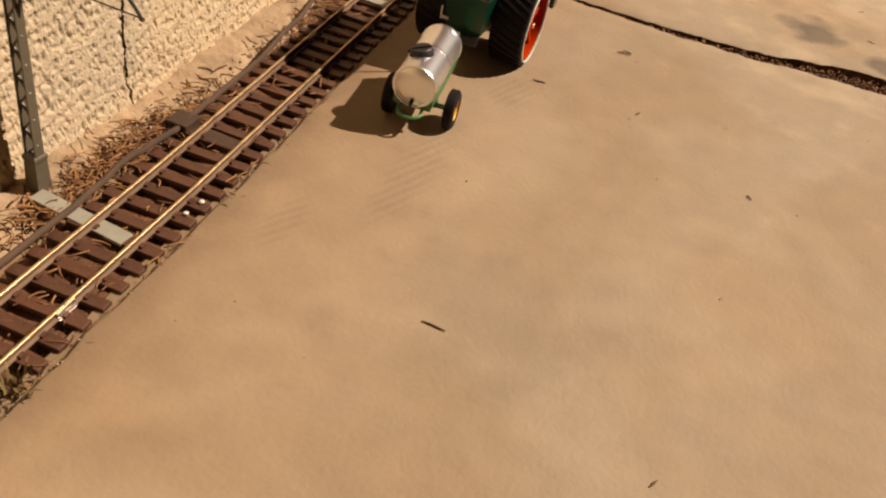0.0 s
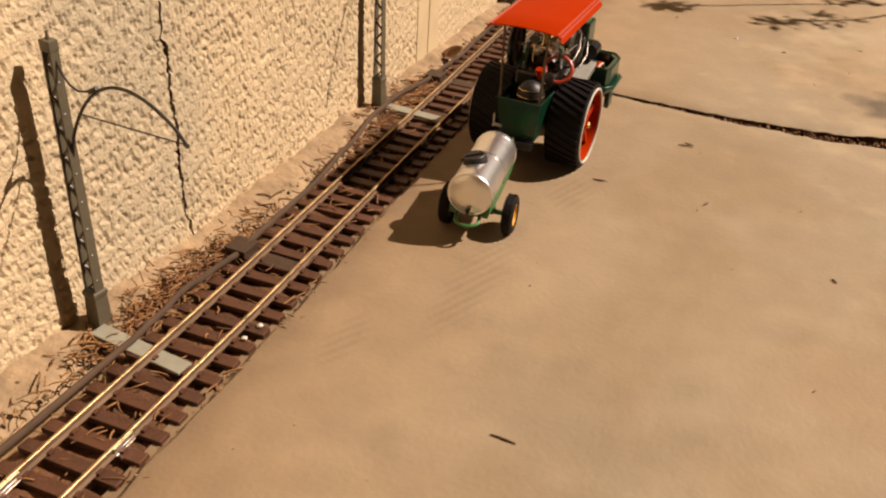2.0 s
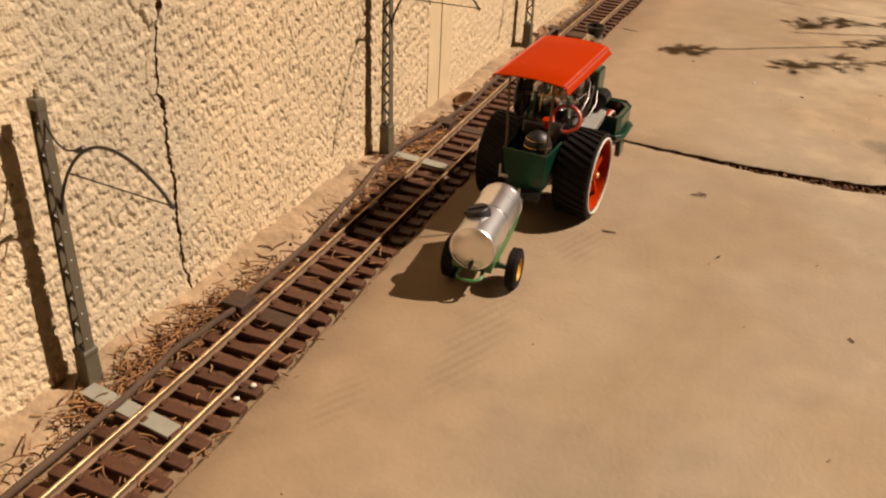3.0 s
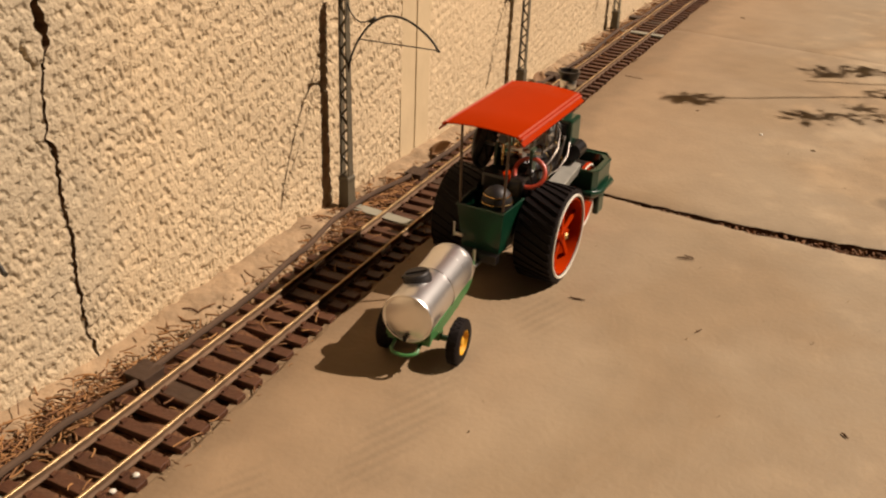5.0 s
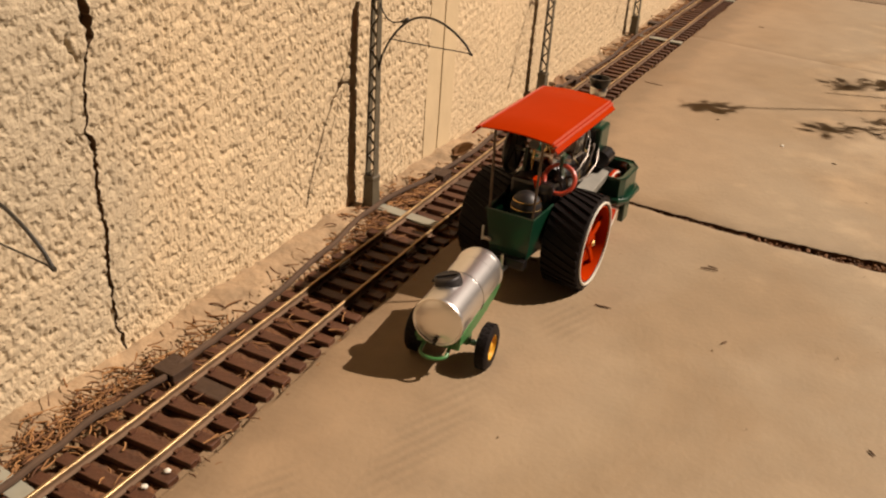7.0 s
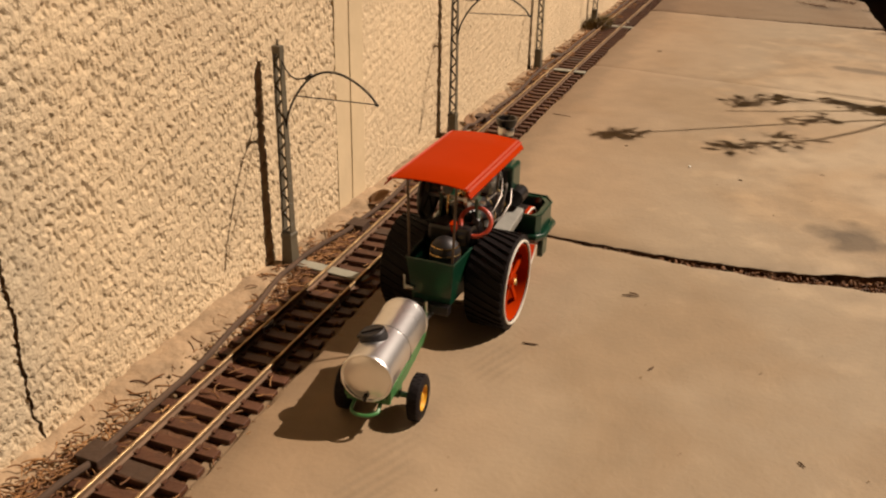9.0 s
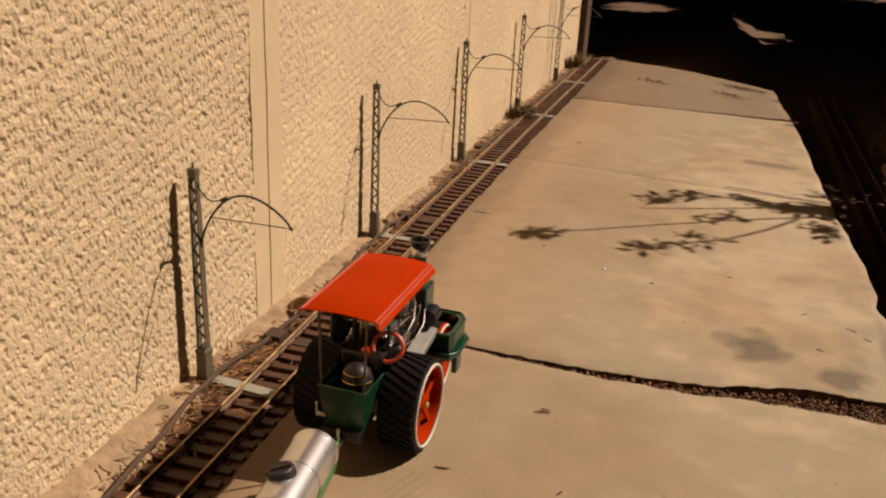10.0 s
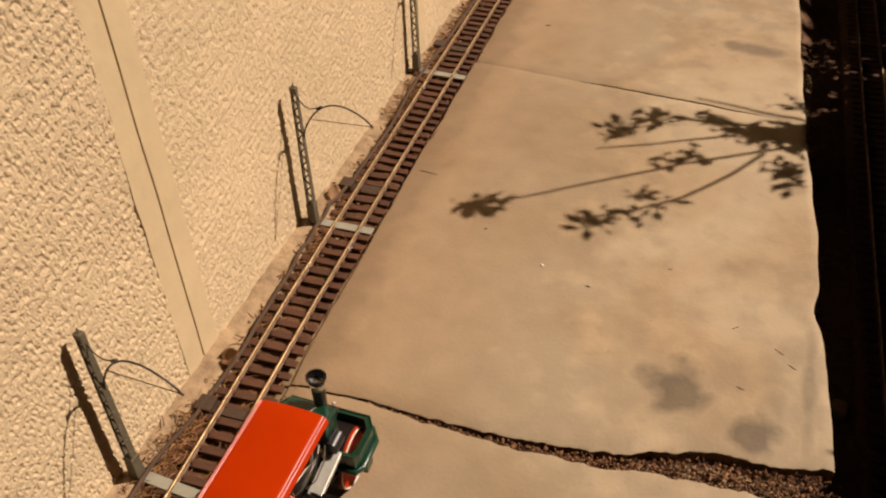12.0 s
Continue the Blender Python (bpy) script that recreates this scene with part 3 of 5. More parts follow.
def build_ledge():
    """Crumbling mortar at the foot of the wall."""
    verts, faces = [], []
    ys = [-1.6 + 0.006 * k for k in range(720)]
    prof = [(-0.03 + 0.0045 * k, np.interp(k, (0, 4, 8, 11, 13), (0.003, -0.001, -0.004, -0.012, -0.028))) for k in range(14)]
    for y in ys:
        g = 0.5 + 0.9 * fbm(y, 0.2, 6.0, 3, 13.0)
        for x, z in prof:
            lump = 0.0035 * fbm(y, x, 45, 3, 3.0) + 0.004 * max(0.0, fbm(y, x, 22, 2, 8.0)) * (1 if x > -0.02 else 0)
            verts.append((x + 0.010 * g * (1 if x > -0.02 else 0) + 0.004 * fbm(x, y, 50, 3), y, z - 0.012 + 0.010 * g + lump))
    w = len(prof)
    for j in range(len(ys) - 1):
        for i in range(w - 1):
            faces.append((j * w + i, j * w + i + 1, (j + 1) * w + i + 1, (j + 1) * w + i))
    return tagged(from_lists("mortar_footing", verts, faces, LEDGE, smooth=True), "crumbling sandy mortar along the foot of the wall", "footing", kind="structure")


build_ground()
build_slabs()
build_wall()
build_ledge()

# ---- the model railway by the wall ----
RAIL_TOP = 0.004
PITCH = 0.0252


def track_pose(y, dx=0.0, z=0.0):
    a = math.degrees(math.atan2(track_x(y + 0.02) - track_x(y - 0.02), 0.04))
    return pose(track_x(y) + dx, y, z, 0, 0, -a)


def sleeper_mesh(name, mat):
    bm = bmesh.new()
    box(bm, -0.047, 0.047, -0.0062, 0.0062, -0.0062, 0.0, 0.0009)
    for s in (-1, 1):
        for o in (-1, 1):
            box(bm, s * 0.0236 + o * 0.0045 - 0.0018, s * 0.0236 + o * 0.0045 + 0.0018, -0.003, 0.003, -0.0006, 0.0024)
    bmesh.ops.recalc_face_normals(bm, faces=bm.faces)
    me = bpy.data.meshes.new(name)
    bm.to_mesh(me)
    bm.free()
    me.materials.append(mat)
    return me


def rail_mesh(name, xs, dx, zt, parent, mat):
    """A flat-bottomed rail along the line of (x, y) places."""
    prof = ((-0.0034, -0.0078), (0.0034, -0.0078), (0.0034, -0.0068), (0.0007, -0.006), (0.0007, -0.0026), (0.0014, -0.002), (0.0014, -0.0003), (0.001, 0.0), (-0.001, 0.0), (-0.0014, -0.0003), (-0.0014, -0.002), (-0.0007, -0.0026), (-0.0007, -0.006), (-0.0034, -0.0068))
    verts, faces = [], []
    w = len(prof)
    for x, y in xs:
        for px, pz in prof:
            verts.append((x + dx + px, y, zt + pz))
    for j in range(len(xs) - 1):
        for i in range(w):
            i2 = (i + 1) % w
            faces.append((j * w + i, j * w + i2, (j + 1) * w + i2, (j + 1) * w + i))
    faces.append(tuple(range(w)))
    faces.append(tuple(range((len(xs) - 1) * w, len(xs) * w)))
    ob = from_lists(name, verts, faces, mat, parent)
    ob.data.materials.append(RAIL_SIDE)
    for p in ob.data.polygons:
        if p.center.z < zt - 0.0022:
            p.material_index = 1
    return ob


def build_track(label):
    base = thing("railway_track", Matrix(), label, "railway track")
    me = sleeper_mesh("sleeper", SLEEPER)
    rnd = random.Random(3)
    y = -1.35
    while y < 2.72:
        ob = link_mesh("sleeper", me, None, base)
        ob.matrix_basis = track_pose(y, rnd.uniform(-0.0005, 0.0005), RAIL_TOP - 0.0082 + rnd.uniform(-0.0004, 0.0002)) @ pose(0, 0, 0, 0, 0, rnd.uniform(-0.8, 0.8))
        y += PITCH
    # rails in lengths with joiners
    starts = [-1.36 + 0.6 * k for k in range(8)]
    for s, off in ((-1, 0.0), (1, 0.07)):
        for a in starts:
            y0, y1 = max(-1.36, a + off), min(a + off + 0.5992, 2.72)
            if y1 - y0 > 0.05:
                rail_mesh("rail", [(track_x(v), v) for v in np.linspace(y0, y1, 14)], s * 0.0236, RAIL_TOP, base, RAIL)
            bm = bmesh.new()
            yj = a + off
            if -1.3 < yj < 2.6:
                for o in (-1, 1):
                    box(bm, o * 0.0019 - 0.0006, o * 0.0019 + 0.0006, -0.011, 0.011, -0.0066, -0.0018, 0.0003)
                box(bm, -0.0042, 0.0042, -0.011, 0.011, -0.0084, -0.0076)
                ob = part("rail_joiner", bm, NICKEL, base, "bright nickel rail joiner")
                ob.matrix_basis = track_pose(yj, s * 0.0236, RAIL_TOP)
            else:
                bm.free()
    return base


build_track("brass model railway track on brown plastic sleepers beside the wall")

MAST_Y = (-1.12, -0.572, -0.004, 0.556, 1.1, 1.64, 2.18)


def build_mast():
    """A lattice catenary mast with a curved bracket, its foot clipped under the track."""
    m = thing("catenary_mast", pose(0.0, MAST_Y[0], -0.024), "grey-green lattice catenary mast with a curved bracket arm", "catenary mast", "masts along the track")
    h, w0, w1 = 0.288, 0.0060, 0.0044
    bm = bmesh.new()
    lathe(bm, ((0.0140, 0.0), (0.0140, 0.004), (0.0116, 0.007), (0.0098, 0.050), (0.0108, 0.053), (0.0108, 0.056), (0.0090, 0.058)), pose(0, 0, 0, 0, 0, 45), 4)
    part("pedestal", bm, MAST, m)
    # two flanges facing along the wall's normal, laced between
    for s in (-1, 1):
        bm = bmesh.new()
        vs = []
        for z, d, half in ((0.055, s * w0, 0.0050), (h, s * w1, 0.0040)):
            vs += [bm.verts.new(p) for p in ((d - 0.0007, -half, z), (d + 0.0007, -half, z), (d + 0.0007, half, z), (d - 0.0007, half, z))]
        for k in range(4):
            bm.faces.new((vs[k], vs[(k + 1) % 4], vs[4 + (k + 1) % 4], vs[4 + k]))
        bm.faces.new(vs[:4])
        bm.faces.new(vs[4:])
        part("flange", bm, MAST, m)
    n = 17
    bm = bmesh.new()
    pipe(bm, [((w0 + (w1 - w0) * k / n) * (1 if k % 2 else -1), -0.0012, 0.056 + (h - 0.06) * k / n) for k in range(n + 1)], 0.0017, 6)
    part("lacing", bm, MAST, m)
    bm = bmesh.new()
    box(bm, -0.0056, 0.0056, -0.0046, 0.0046, h - 0.006, h + 0.003, 0.0008)
    rod(bm, (0, 0, h + 0.002), (0, 0, h + 0.010), 0.0017, 0.0010, 8)
    part("cap", bm, MAST, m)
    # curved arm, tie rod and hanging wire
    tip = (0.130, 0.0, 0.239)
    bm = bmesh.new()
    pts = []
    for k in range(25):
        u = k / 24
        pts.append((0.004 + 0.126 * u, 0.0, 0.190 + 0.049 * u + 0.055 * max(0.0, math.sin(math.pi * u ** 0.78)) ** 0.8))
    pipe(bm, pts, 0.0014, 6)
    part("bracket_arm", bm, MAST_DARK, m)
    bm = bmesh.new()
    rod(bm, (0.0195, 0.0, 0.2345), tip, 0.0007, None, 6)
    rod(bm, (tip[0] - 0.0012, 0.0, tip[2]), (tip[0] + 0.0022, 0.0, tip[2] - 0.001), 0.0017, None, 8)
    part("tie_rod", bm, MAST_DARK, m)
    bm = bmesh.new()
    pipe(bm, [(0.004, 0, 0.276), (0.009, 0, 0.265), (0.016, 0, 0.2575), (0.024, 0, 0.2545), (0.033, 0, 0.2565), (0.042, 0, 0.2615)], 0.0009, 6)
    rod(bm, (0.036, 0.0, 0.257), (0.045, 0.0, 0.2625), 0.0019, None, 8)
    part("hanging_wire", bm, MAST_DARK, m)
    bm = bmesh.new()
    box(bm, 0.008, 0.112, -0.0085, 0.0085, 0.0066, 0.0098, 0.0008)
    part("foot_bar", bm, FOOT, m, "grey plastic bar clipped under the rails")
    return m


mast = build_mast()
for y, turn in zip(MAST_Y[1:], (-5.0, -4.0, 1.0, -1.5, 1.0, 0.5)):
    post = copy_thing(mast, pose(0.0 - (0.004 if y > 1 else 0.0), y, -0.026 if y < -0.3 else -0.020, random.uniform(-0.7, 0.7), random.uniform(-0.8, 0.8), turn))
    for piece in post.children:
        if piece.name.startswith("foot_bar"):
            piece.location.z += 0.0135 if y < -0.3 else 0.0085
            piece.location.y -= 0.0115 if y < -0.3 else 0.0


def build_feeder():
    f = thing("feeder_box", pose(0.036, -0.955, -0.012), "dark brown plastic cable box beside the rails", "cable box", "cable boxes along the track")
    bm = bmesh.new()
    box(bm, -0.012, 0.012, -0.0125, 0.0125, 0.0, 0.016, 0.0014)
    part("case", bm, BOX, f)
    bm = bmesh.new()
    box(bm, -0.0128, 0.0128, -0.0133, 0.0133, 0.016, 0.018, 0.0008)
    part("lid", bm, BOX, f)
    bm = bmesh.new()
    box(bm, 0.012, 0.070, -0.0095, 0.0095, 0.007, 0.0102, 0.0006)
    part("plate", bm, BOX, f)
    return f


feeder = build_feeder()
for y in (-0.412, 0.128, 0.672, 1.22):
    copy_thing(feeder, pose(track_x(y) - 0.0475, y, -0.014, 0, 0, random.uniform(-3, 3)))


def build_cable(name, line, r, label):
    pts = []
    for k in range(len(line) - 1):
        (x0, y0), (x1, y1) = line[k], line[k + 1]
        for s in range(8):
            u = s / 8
            e = u * u * (3 - 2 * u)
            pts.append((x0 + (x1 - x0) * e + 0.0012 * noise.noise((y0 + u, 3.0, k)), y0 + (y1 - y0) * u, 0.001 + 0.004 * noise.noise((y0 * 9 + u * 3, 8.0, 1.0))))
    bm = bmesh.new()
    pipe(bm, pts, r, 8)
    return tagged(part(name, bm, CABLE, None, "", True), label, "cable")


build_cable("power_cable", ((0.052, -1.4), (0.05, -0.95), (0.05, -0.6), (0.043, -0.5), (0.05, -0.43), (0.047, -0.36), (0.044, -0.27), (0.03, -0.15), (0.014, -0.04), (0.013, 0.02), (0.026, 0.12), (0.03, 0.22), (0.022, 0.36), (0.015, 0.5), (0.012, 0.6), (0.02, 0.68), (0.024, 0.85), (0.012, 1.05), (0.018, 1.25), (0.02, 1.5), (0.01, 1.7), (0.012, 2.1), (0.012, 2.6)), 0.0032, "dusty brown-grey cable winding between the wall and the track")


# ---- the steam roller ----
ENGINE = pose(0.2417, -0.0474, 0.0, 0, 0, -0.3) @ Matrix.Diagonal((1.02, 0.97, 1.0, 1.0))


def wheel_turn(x, y, z, side):
    """Puts a lathe's axis along x, its height running outward."""
    return Matrix.Translation((x, y, z)) @ Matrix.Rotation(radians(90 * side), 4, "Y")


def build_rear_wheel(engine, side):
    x = side * 0.027
    r, w = 0.0535, 0.043
    bm = bmesh.new()
    m = wheel_turn(x, 0, r, side)
    lathe(bm, ((0.044, 0.0), (r - 0.0035, 0.0), (r - 0.0012, 0.0012), (r - 0.0012, w - 0.0014), (r - 0.003, w - 0.0002), (0.0478, w - 0.0002), (0.0478, w - 0.003), (0.044, w - 0.003)), m, 56, closed=True)
    wheel = part("rear_wheel", bm, RUBBER, engine, "black rubber tyre with slanted ribs", True)
    # slanted ribs round the tread
    bm = bmesh.new()
    count = 34
    for k in range(count):
        rows = []
        for s in range(5):
            u = s / 4
            a = 2 * math.pi * (k + 1.75 * u) / count
            da = 2 * math.pi * 0.27 / count
            h = 0.0016 + u * (w - 0.0035)
            rows.append([bm.verts.new(m @ Vector((rr * math.cos(aa), rr * math.sin(aa), h))) for rr, aa in ((r - 0.0016, a - da), (r + 0.0006, a - da * 0.8), (r + 0.0006, a + da * 0.8), (r - 0.0016, a + da))])
        for p, q in zip(rows, rows[1:]):
            for i in range(3):
                bm.faces.new((p[i], p[i + 1], q[i + 1], q[i]))
        bm.faces.new(rows[0])
        bm.faces.new(rows[-1])
    part("tread", bm, RUBBER, wheel)
    bm = bmesh.new()
    lathe(bm, ((0.0448, w - 0.0006), (0.0476, w - 0.0006), (0.0476, w + 0.0010), (0.0462, w + 0.0016), (0.0448, w + 0.0010)), m, 56, closed=True)
    part("rim_edge", bm, WHITE, wheel, "white rim edge", True)
    bm = bmesh.new()
    lathe(bm, ((0.0436, 0.004), (0.0436, w - 0.0008), (0.0418, w - 0.0004), (0.0405, w - 0.005), (0.040, 0.008), (0.0405, 0.004)), m, 48, closed=True)
    part("rim", bm, RED, wheel, "red rim", True)
    for k in range(10):
        a = 2 * math.pi * k / 10
        bm = bmesh.new()
        box(bm, 0.007, 0.0412, -0.0032, 0.0032, w - 0.0115 + (0.002 if k % 2 else -0.002), w - 0.0090 + (0.002 if k % 2 else -0.002), 0.0007, m @ Matrix.Rotation(a, 4, "Z"))
        part("spoke", bm, RED, wheel)
    bm = bmesh.new()
    lathe(bm, ((0.0005, 0.004), (0.011, 0.004), (0.011, w - 0.018), (0.0085, w - 0.011), (0.0085, w - 0.006), (0.0005, w - 0.006)), m, 24)
    part("hub", bm, RED, wheel, "red hub", True)
    bm = bmesh.new()
    lathe(bm, ((0.0005, w - 0.006), (0.0045, w - 0.006), (0.0045, w - 0.0025), (0.003, w - 0.001), (0.0005, w - 0.001)), m, 6)
    part("axle_nut", bm, BRASS, wheel, "brass axle nut")
    bm = bmesh.new()
    lathe(bm, ((0.0005, 0.0), (0.044, 0.0), (0.044, 0.005), (0.0005, 0.005)), m, 40)
    part("back_plate", bm, BLACK, wheel)


def build_tender(engine):
    """Open coal bunker, tapered to the bottom."""
    bm = bmesh.new()
    def shell(o, zf):
        top = [(-0.026 + o, -0.080 + o, 0.0985), (0.026 - o, -0.080 + o, 0.0985), (0.027 - o, -0.03, 0.0985), (-0.027 + o, -0.03, 0.0985)]
        bot = [(-0.021 + o, -0.074 + o, 0.049 + zf), (0.021 - o, -0.074 + o, 0.049 + zf), (0.022 - o, -0.03, 0.049 + zf), (-0.022 + o, -0.03, 0.049 + zf)]
        return [bm.verts.new(p) for p in top], [bm.verts.new(p) for p in bot]
    t0, b0 = shell(0.0, 0.0)
    t1, b1 = shell(0.0016, 0.0025)
    for k in range(4):
        j = (k + 1) % 4
        bm.faces.new((t0[k], t0[j], b0[j], b0[k]))
        bm.faces.new((t1[j], t1[k], b1[k], b1[j]))
        bm.faces.new((t0[j], t0[k], t1[k], t1[j]))
    bm.faces.new(b0)
    bm.faces.new(b1)
    part("coal_bunker", bm, GREEN, engine, "dark green open coal bunker")
    bm = bmesh.new()
    pipe(bm, [(-0.027, -0.03, 0.0990), (-0.0262, -0.0802, 0.0990), (0.0262, -0.0802, 0.0990), (0.027, -0.03, 0.0990)], 0.0012, 6)
    part("bunker_rim", bm, GREEN, engine)
    # low frame and drawbar pin at the rear
    bm = bmesh.new()
    box(bm, -0.022, 0.022, -0.083, -0.072, 0.040, 0.050, 0.001)
    part("rear_beam", bm, BLACK, engine)
    bm = bmesh.new()
    rod(bm, (0, -0.088, 0.030), (0, -0.088, 0.056), 0.0018)
    box(bm, -0.005, 0.005, -0.094, -0.08, 0.038, 0.041, 0.0006)
    part("drawbar_pin", bm, STEEL, engine, "steel drawbar pin")
    bm = bmesh.new()
    rod(bm, (-0.0275, -0.081, 0.062), (-0.0275, -0.081, 0.078), 0.0011)
    box(bm, -0.0285, -0.018, -0.0805, -0.077, 0.062, 0.065, 0.0004)
    part("brake_lever", bm, STEEL, engine, "short bright lever")


def build_roof(engine):
    """Pressed sheet canopy: a shallow arch with a rolled bead near each long side."""
    prof = []
    for k in range(-32, 33):
        u = k / 32
        x = 0.0455 * u
        z = 0.1910 - 0.0040 * u * u
        if abs(u) > 0.82:
            z -= 0.0068 * ((abs(u) - 0.82) / 0.18) ** 1.15
        if 0.85 < abs(u) < 0.90:
            z += 0.0016
        prof.append((x, z))
    ys = [-0.0895, -0.0885, -0.04, 0.0, 0.04, 0.0795, 0.0805]
    bm = bmesh.new()
    up = [[bm.verts.new((x, y, z - (0.0006 if y in (ys[0], ys[-1]) else 0))) for x, z in prof] for y in ys]
    dn = [[bm.verts.new((x * 0.99, y, z - 0.0016)) for x, z in prof] for y in ys]
    for rows, flip in ((up, 1), (dn, -1)):
        for a, b in zip(rows, rows[1:]):
            for i in range(len(prof) - 1):
                bm.faces.new((a[i], a[i + 1], b[i + 1], b[i])[::flip])
    for i in range(len(prof) - 1):
        bm.faces.new((up[0][i], dn[0][i], dn[0][i + 1], up[0][i + 1]))
        bm.faces.new((up[-1][i], up[-1][i + 1], dn[-1][i + 1], dn[-1][i]))
    for j in range(len(ys) - 1):
        bm.faces.new((up[j][0], up[j + 1][0], dn[j + 1][0], dn[j][0]))
        bm.faces.new((up[j][-1], dn[j][-1], dn[j + 1][-1], up[j + 1][-1]))
    roof = part("canopy", bm, RED, engine, "red sheet-metal canopy roof", True)
    for s in (-1, 1):
        for x, z in ((0.0388, 0.1873), (0.0418, 0.1854)):
            bm = bmesh.new()
            rod(bm, (s * x, -0.0885, z), (s * x, 0.0795, z), 0.0013, None, 12)
            part("roof_bead", bm, RED_GLOSS, roof, "rolled bead on the canopy edge", True)
    for x in (-0.0235, 0.0235):
        for y, z in ((-0.077, 0.095), (0.058, 0.115)):
            bm = bmesh.new()
            rod(bm, (x, y, z), (x * 1.1, y, 0.1886), 0.0014)
            part("canopy_post", bm, POST, engine, "thin dull steel canopy post")


def build_boiler(engine):
    along = lambda y, z: Matrix.Translation((0, y, z)) @ Matrix.Rotation(radians(-90), 4, "X")
    bm = bmesh.new()
    lathe(bm, ((0.0005, 0.0), (0.024, 0.0), (0.0255, 0.002), (0.0255, 0.088), (0.024, 0.09), (0.0005, 0.09)), along(0.0, 0.105), 36)
    part("boiler", bm, BLACK, engine, "black boiler", True)
    for y in (0.012, 0.05, 0.084):
        bm = bmesh.new()
        ring(bm, (0, y, 0.105), (0, 1, 0), 0.0257, 0.0009, 36, 6)
        part("boiler_band", bm, BRASS, engine, "brass boiler band")
    # firebox and backhead
    bm = bmesh.new()
    box(bm, -0.024, 0.024, -0.028, 0.006, 0.050, 0.118, 0.004)
    part("firebox", bm, BLACK, engine)
    bm = bmesh.new()
    lathe(bm, ((0.0165, 0.0), (0.0168, 0.027), (0.0160, 0.034), (0.0138, 0.040), (0.0100, 0.0447), (0.0055, 0.0473), (0.0005, 0.048)), pose(0.004, -0.047, 0.066), 28)
    dome = part("backhead_dome", bm, TOY_BLACK, engine, "dull black dome", True)
    bm = bmesh.new()
    ring(bm, (0.004, -0.047, 0.1055), (0, 0, 1), 0.0142, 0.0008, 28, 6)
    ring(bm, (0.004, -0.047, 0.0975), (0, 0, 1), 0.0166, 0.0007, 28, 6)
    part("dome_ring", bm, BRASS, dome, "polished ring")
    # smokebox with a squared green saddle, chimney
    bm = bmesh.new()
    lathe(bm, ((0.0005, 0.0), (0.0265, 0.0), (0.0275, 0.0015), (0.0275, 0.033), (0.026, 0.036), (0.020, 0.0385), (0.0005, 0.040)), along(0.089, 0.105), 36)
    part("smokebox", bm, GREEN, engine, "dark green smokebox", True)
    bm = bmesh.new()
    box(bm, -0.030, 0.031, 0.093, 0.125, 0.085, 0.1495, 0.0035)
    part("smokebox_saddle", bm, GREEN, engine)
    # flat black plate stands for the dark recess in the rear face
    bm = bmesh.new()
    box(bm, 0.004, 0.025, 0.0912, 0.0945, 0.116, 0.1455, 0.001)
    part("smokebox_recess_plate", bm, BLACK, engine, "black plate for the dark recess in the smokebox")
    bm = bmesh.new()
    lathe(bm, ((0.0022, 0.0), (0.0022, 0.0012), (0.0012, 0.0024), (0.0003, 0.0026)), Matrix.Translation((0.031, 0.099, 0.108)) @ Matrix.Rotation(radians(90), 4, "Y"), 14)
    part("smokebox_bolt", bm, BRASS, engine, "brass bolt", True)
    bm = bmesh.new()
    lathe(bm, ((0.0125, 0.0), (0.0095, 0.005), (0.0078, 0.012), (0.0085, 0.047)), pose(0.010, 0.127, 0.130), 28)
    stack = part("chimney", bm, BLACK, engine, "black chimney with a bright band", True)
    bm = bmesh.new()
    lathe(bm, ((0.0087, 0.047), (0.0092, 0.048), (0.0095, 0.055), (0.0087, 0.0565)), pose(0.010, 0.127, 0.130), 28)
    part("chimney_band", bm, NICKEL, stack, "bright steel band", True)
    bm = bmesh.new()
    lathe(bm, ((0.0085, 0.0560), (0.0105, 0.0585), (0.0125, 0.0650), (0.0125, 0.0670), (0.0105, 0.0670), (0.0080, 0.0590), (0.0060, 0.050)), pose(0.010, 0.127, 0.130), 28)
    part("chimney_cap", bm, BLACK, stack, "", True)
    # chimney foot reaches the saddle
    bm = bmesh.new()
    box(bm, -0.006, 0.026, 0.112, 0.140, 0.118, 0.1325, 0.003)
    part("chimney_foot", bm, BLACK, engine)


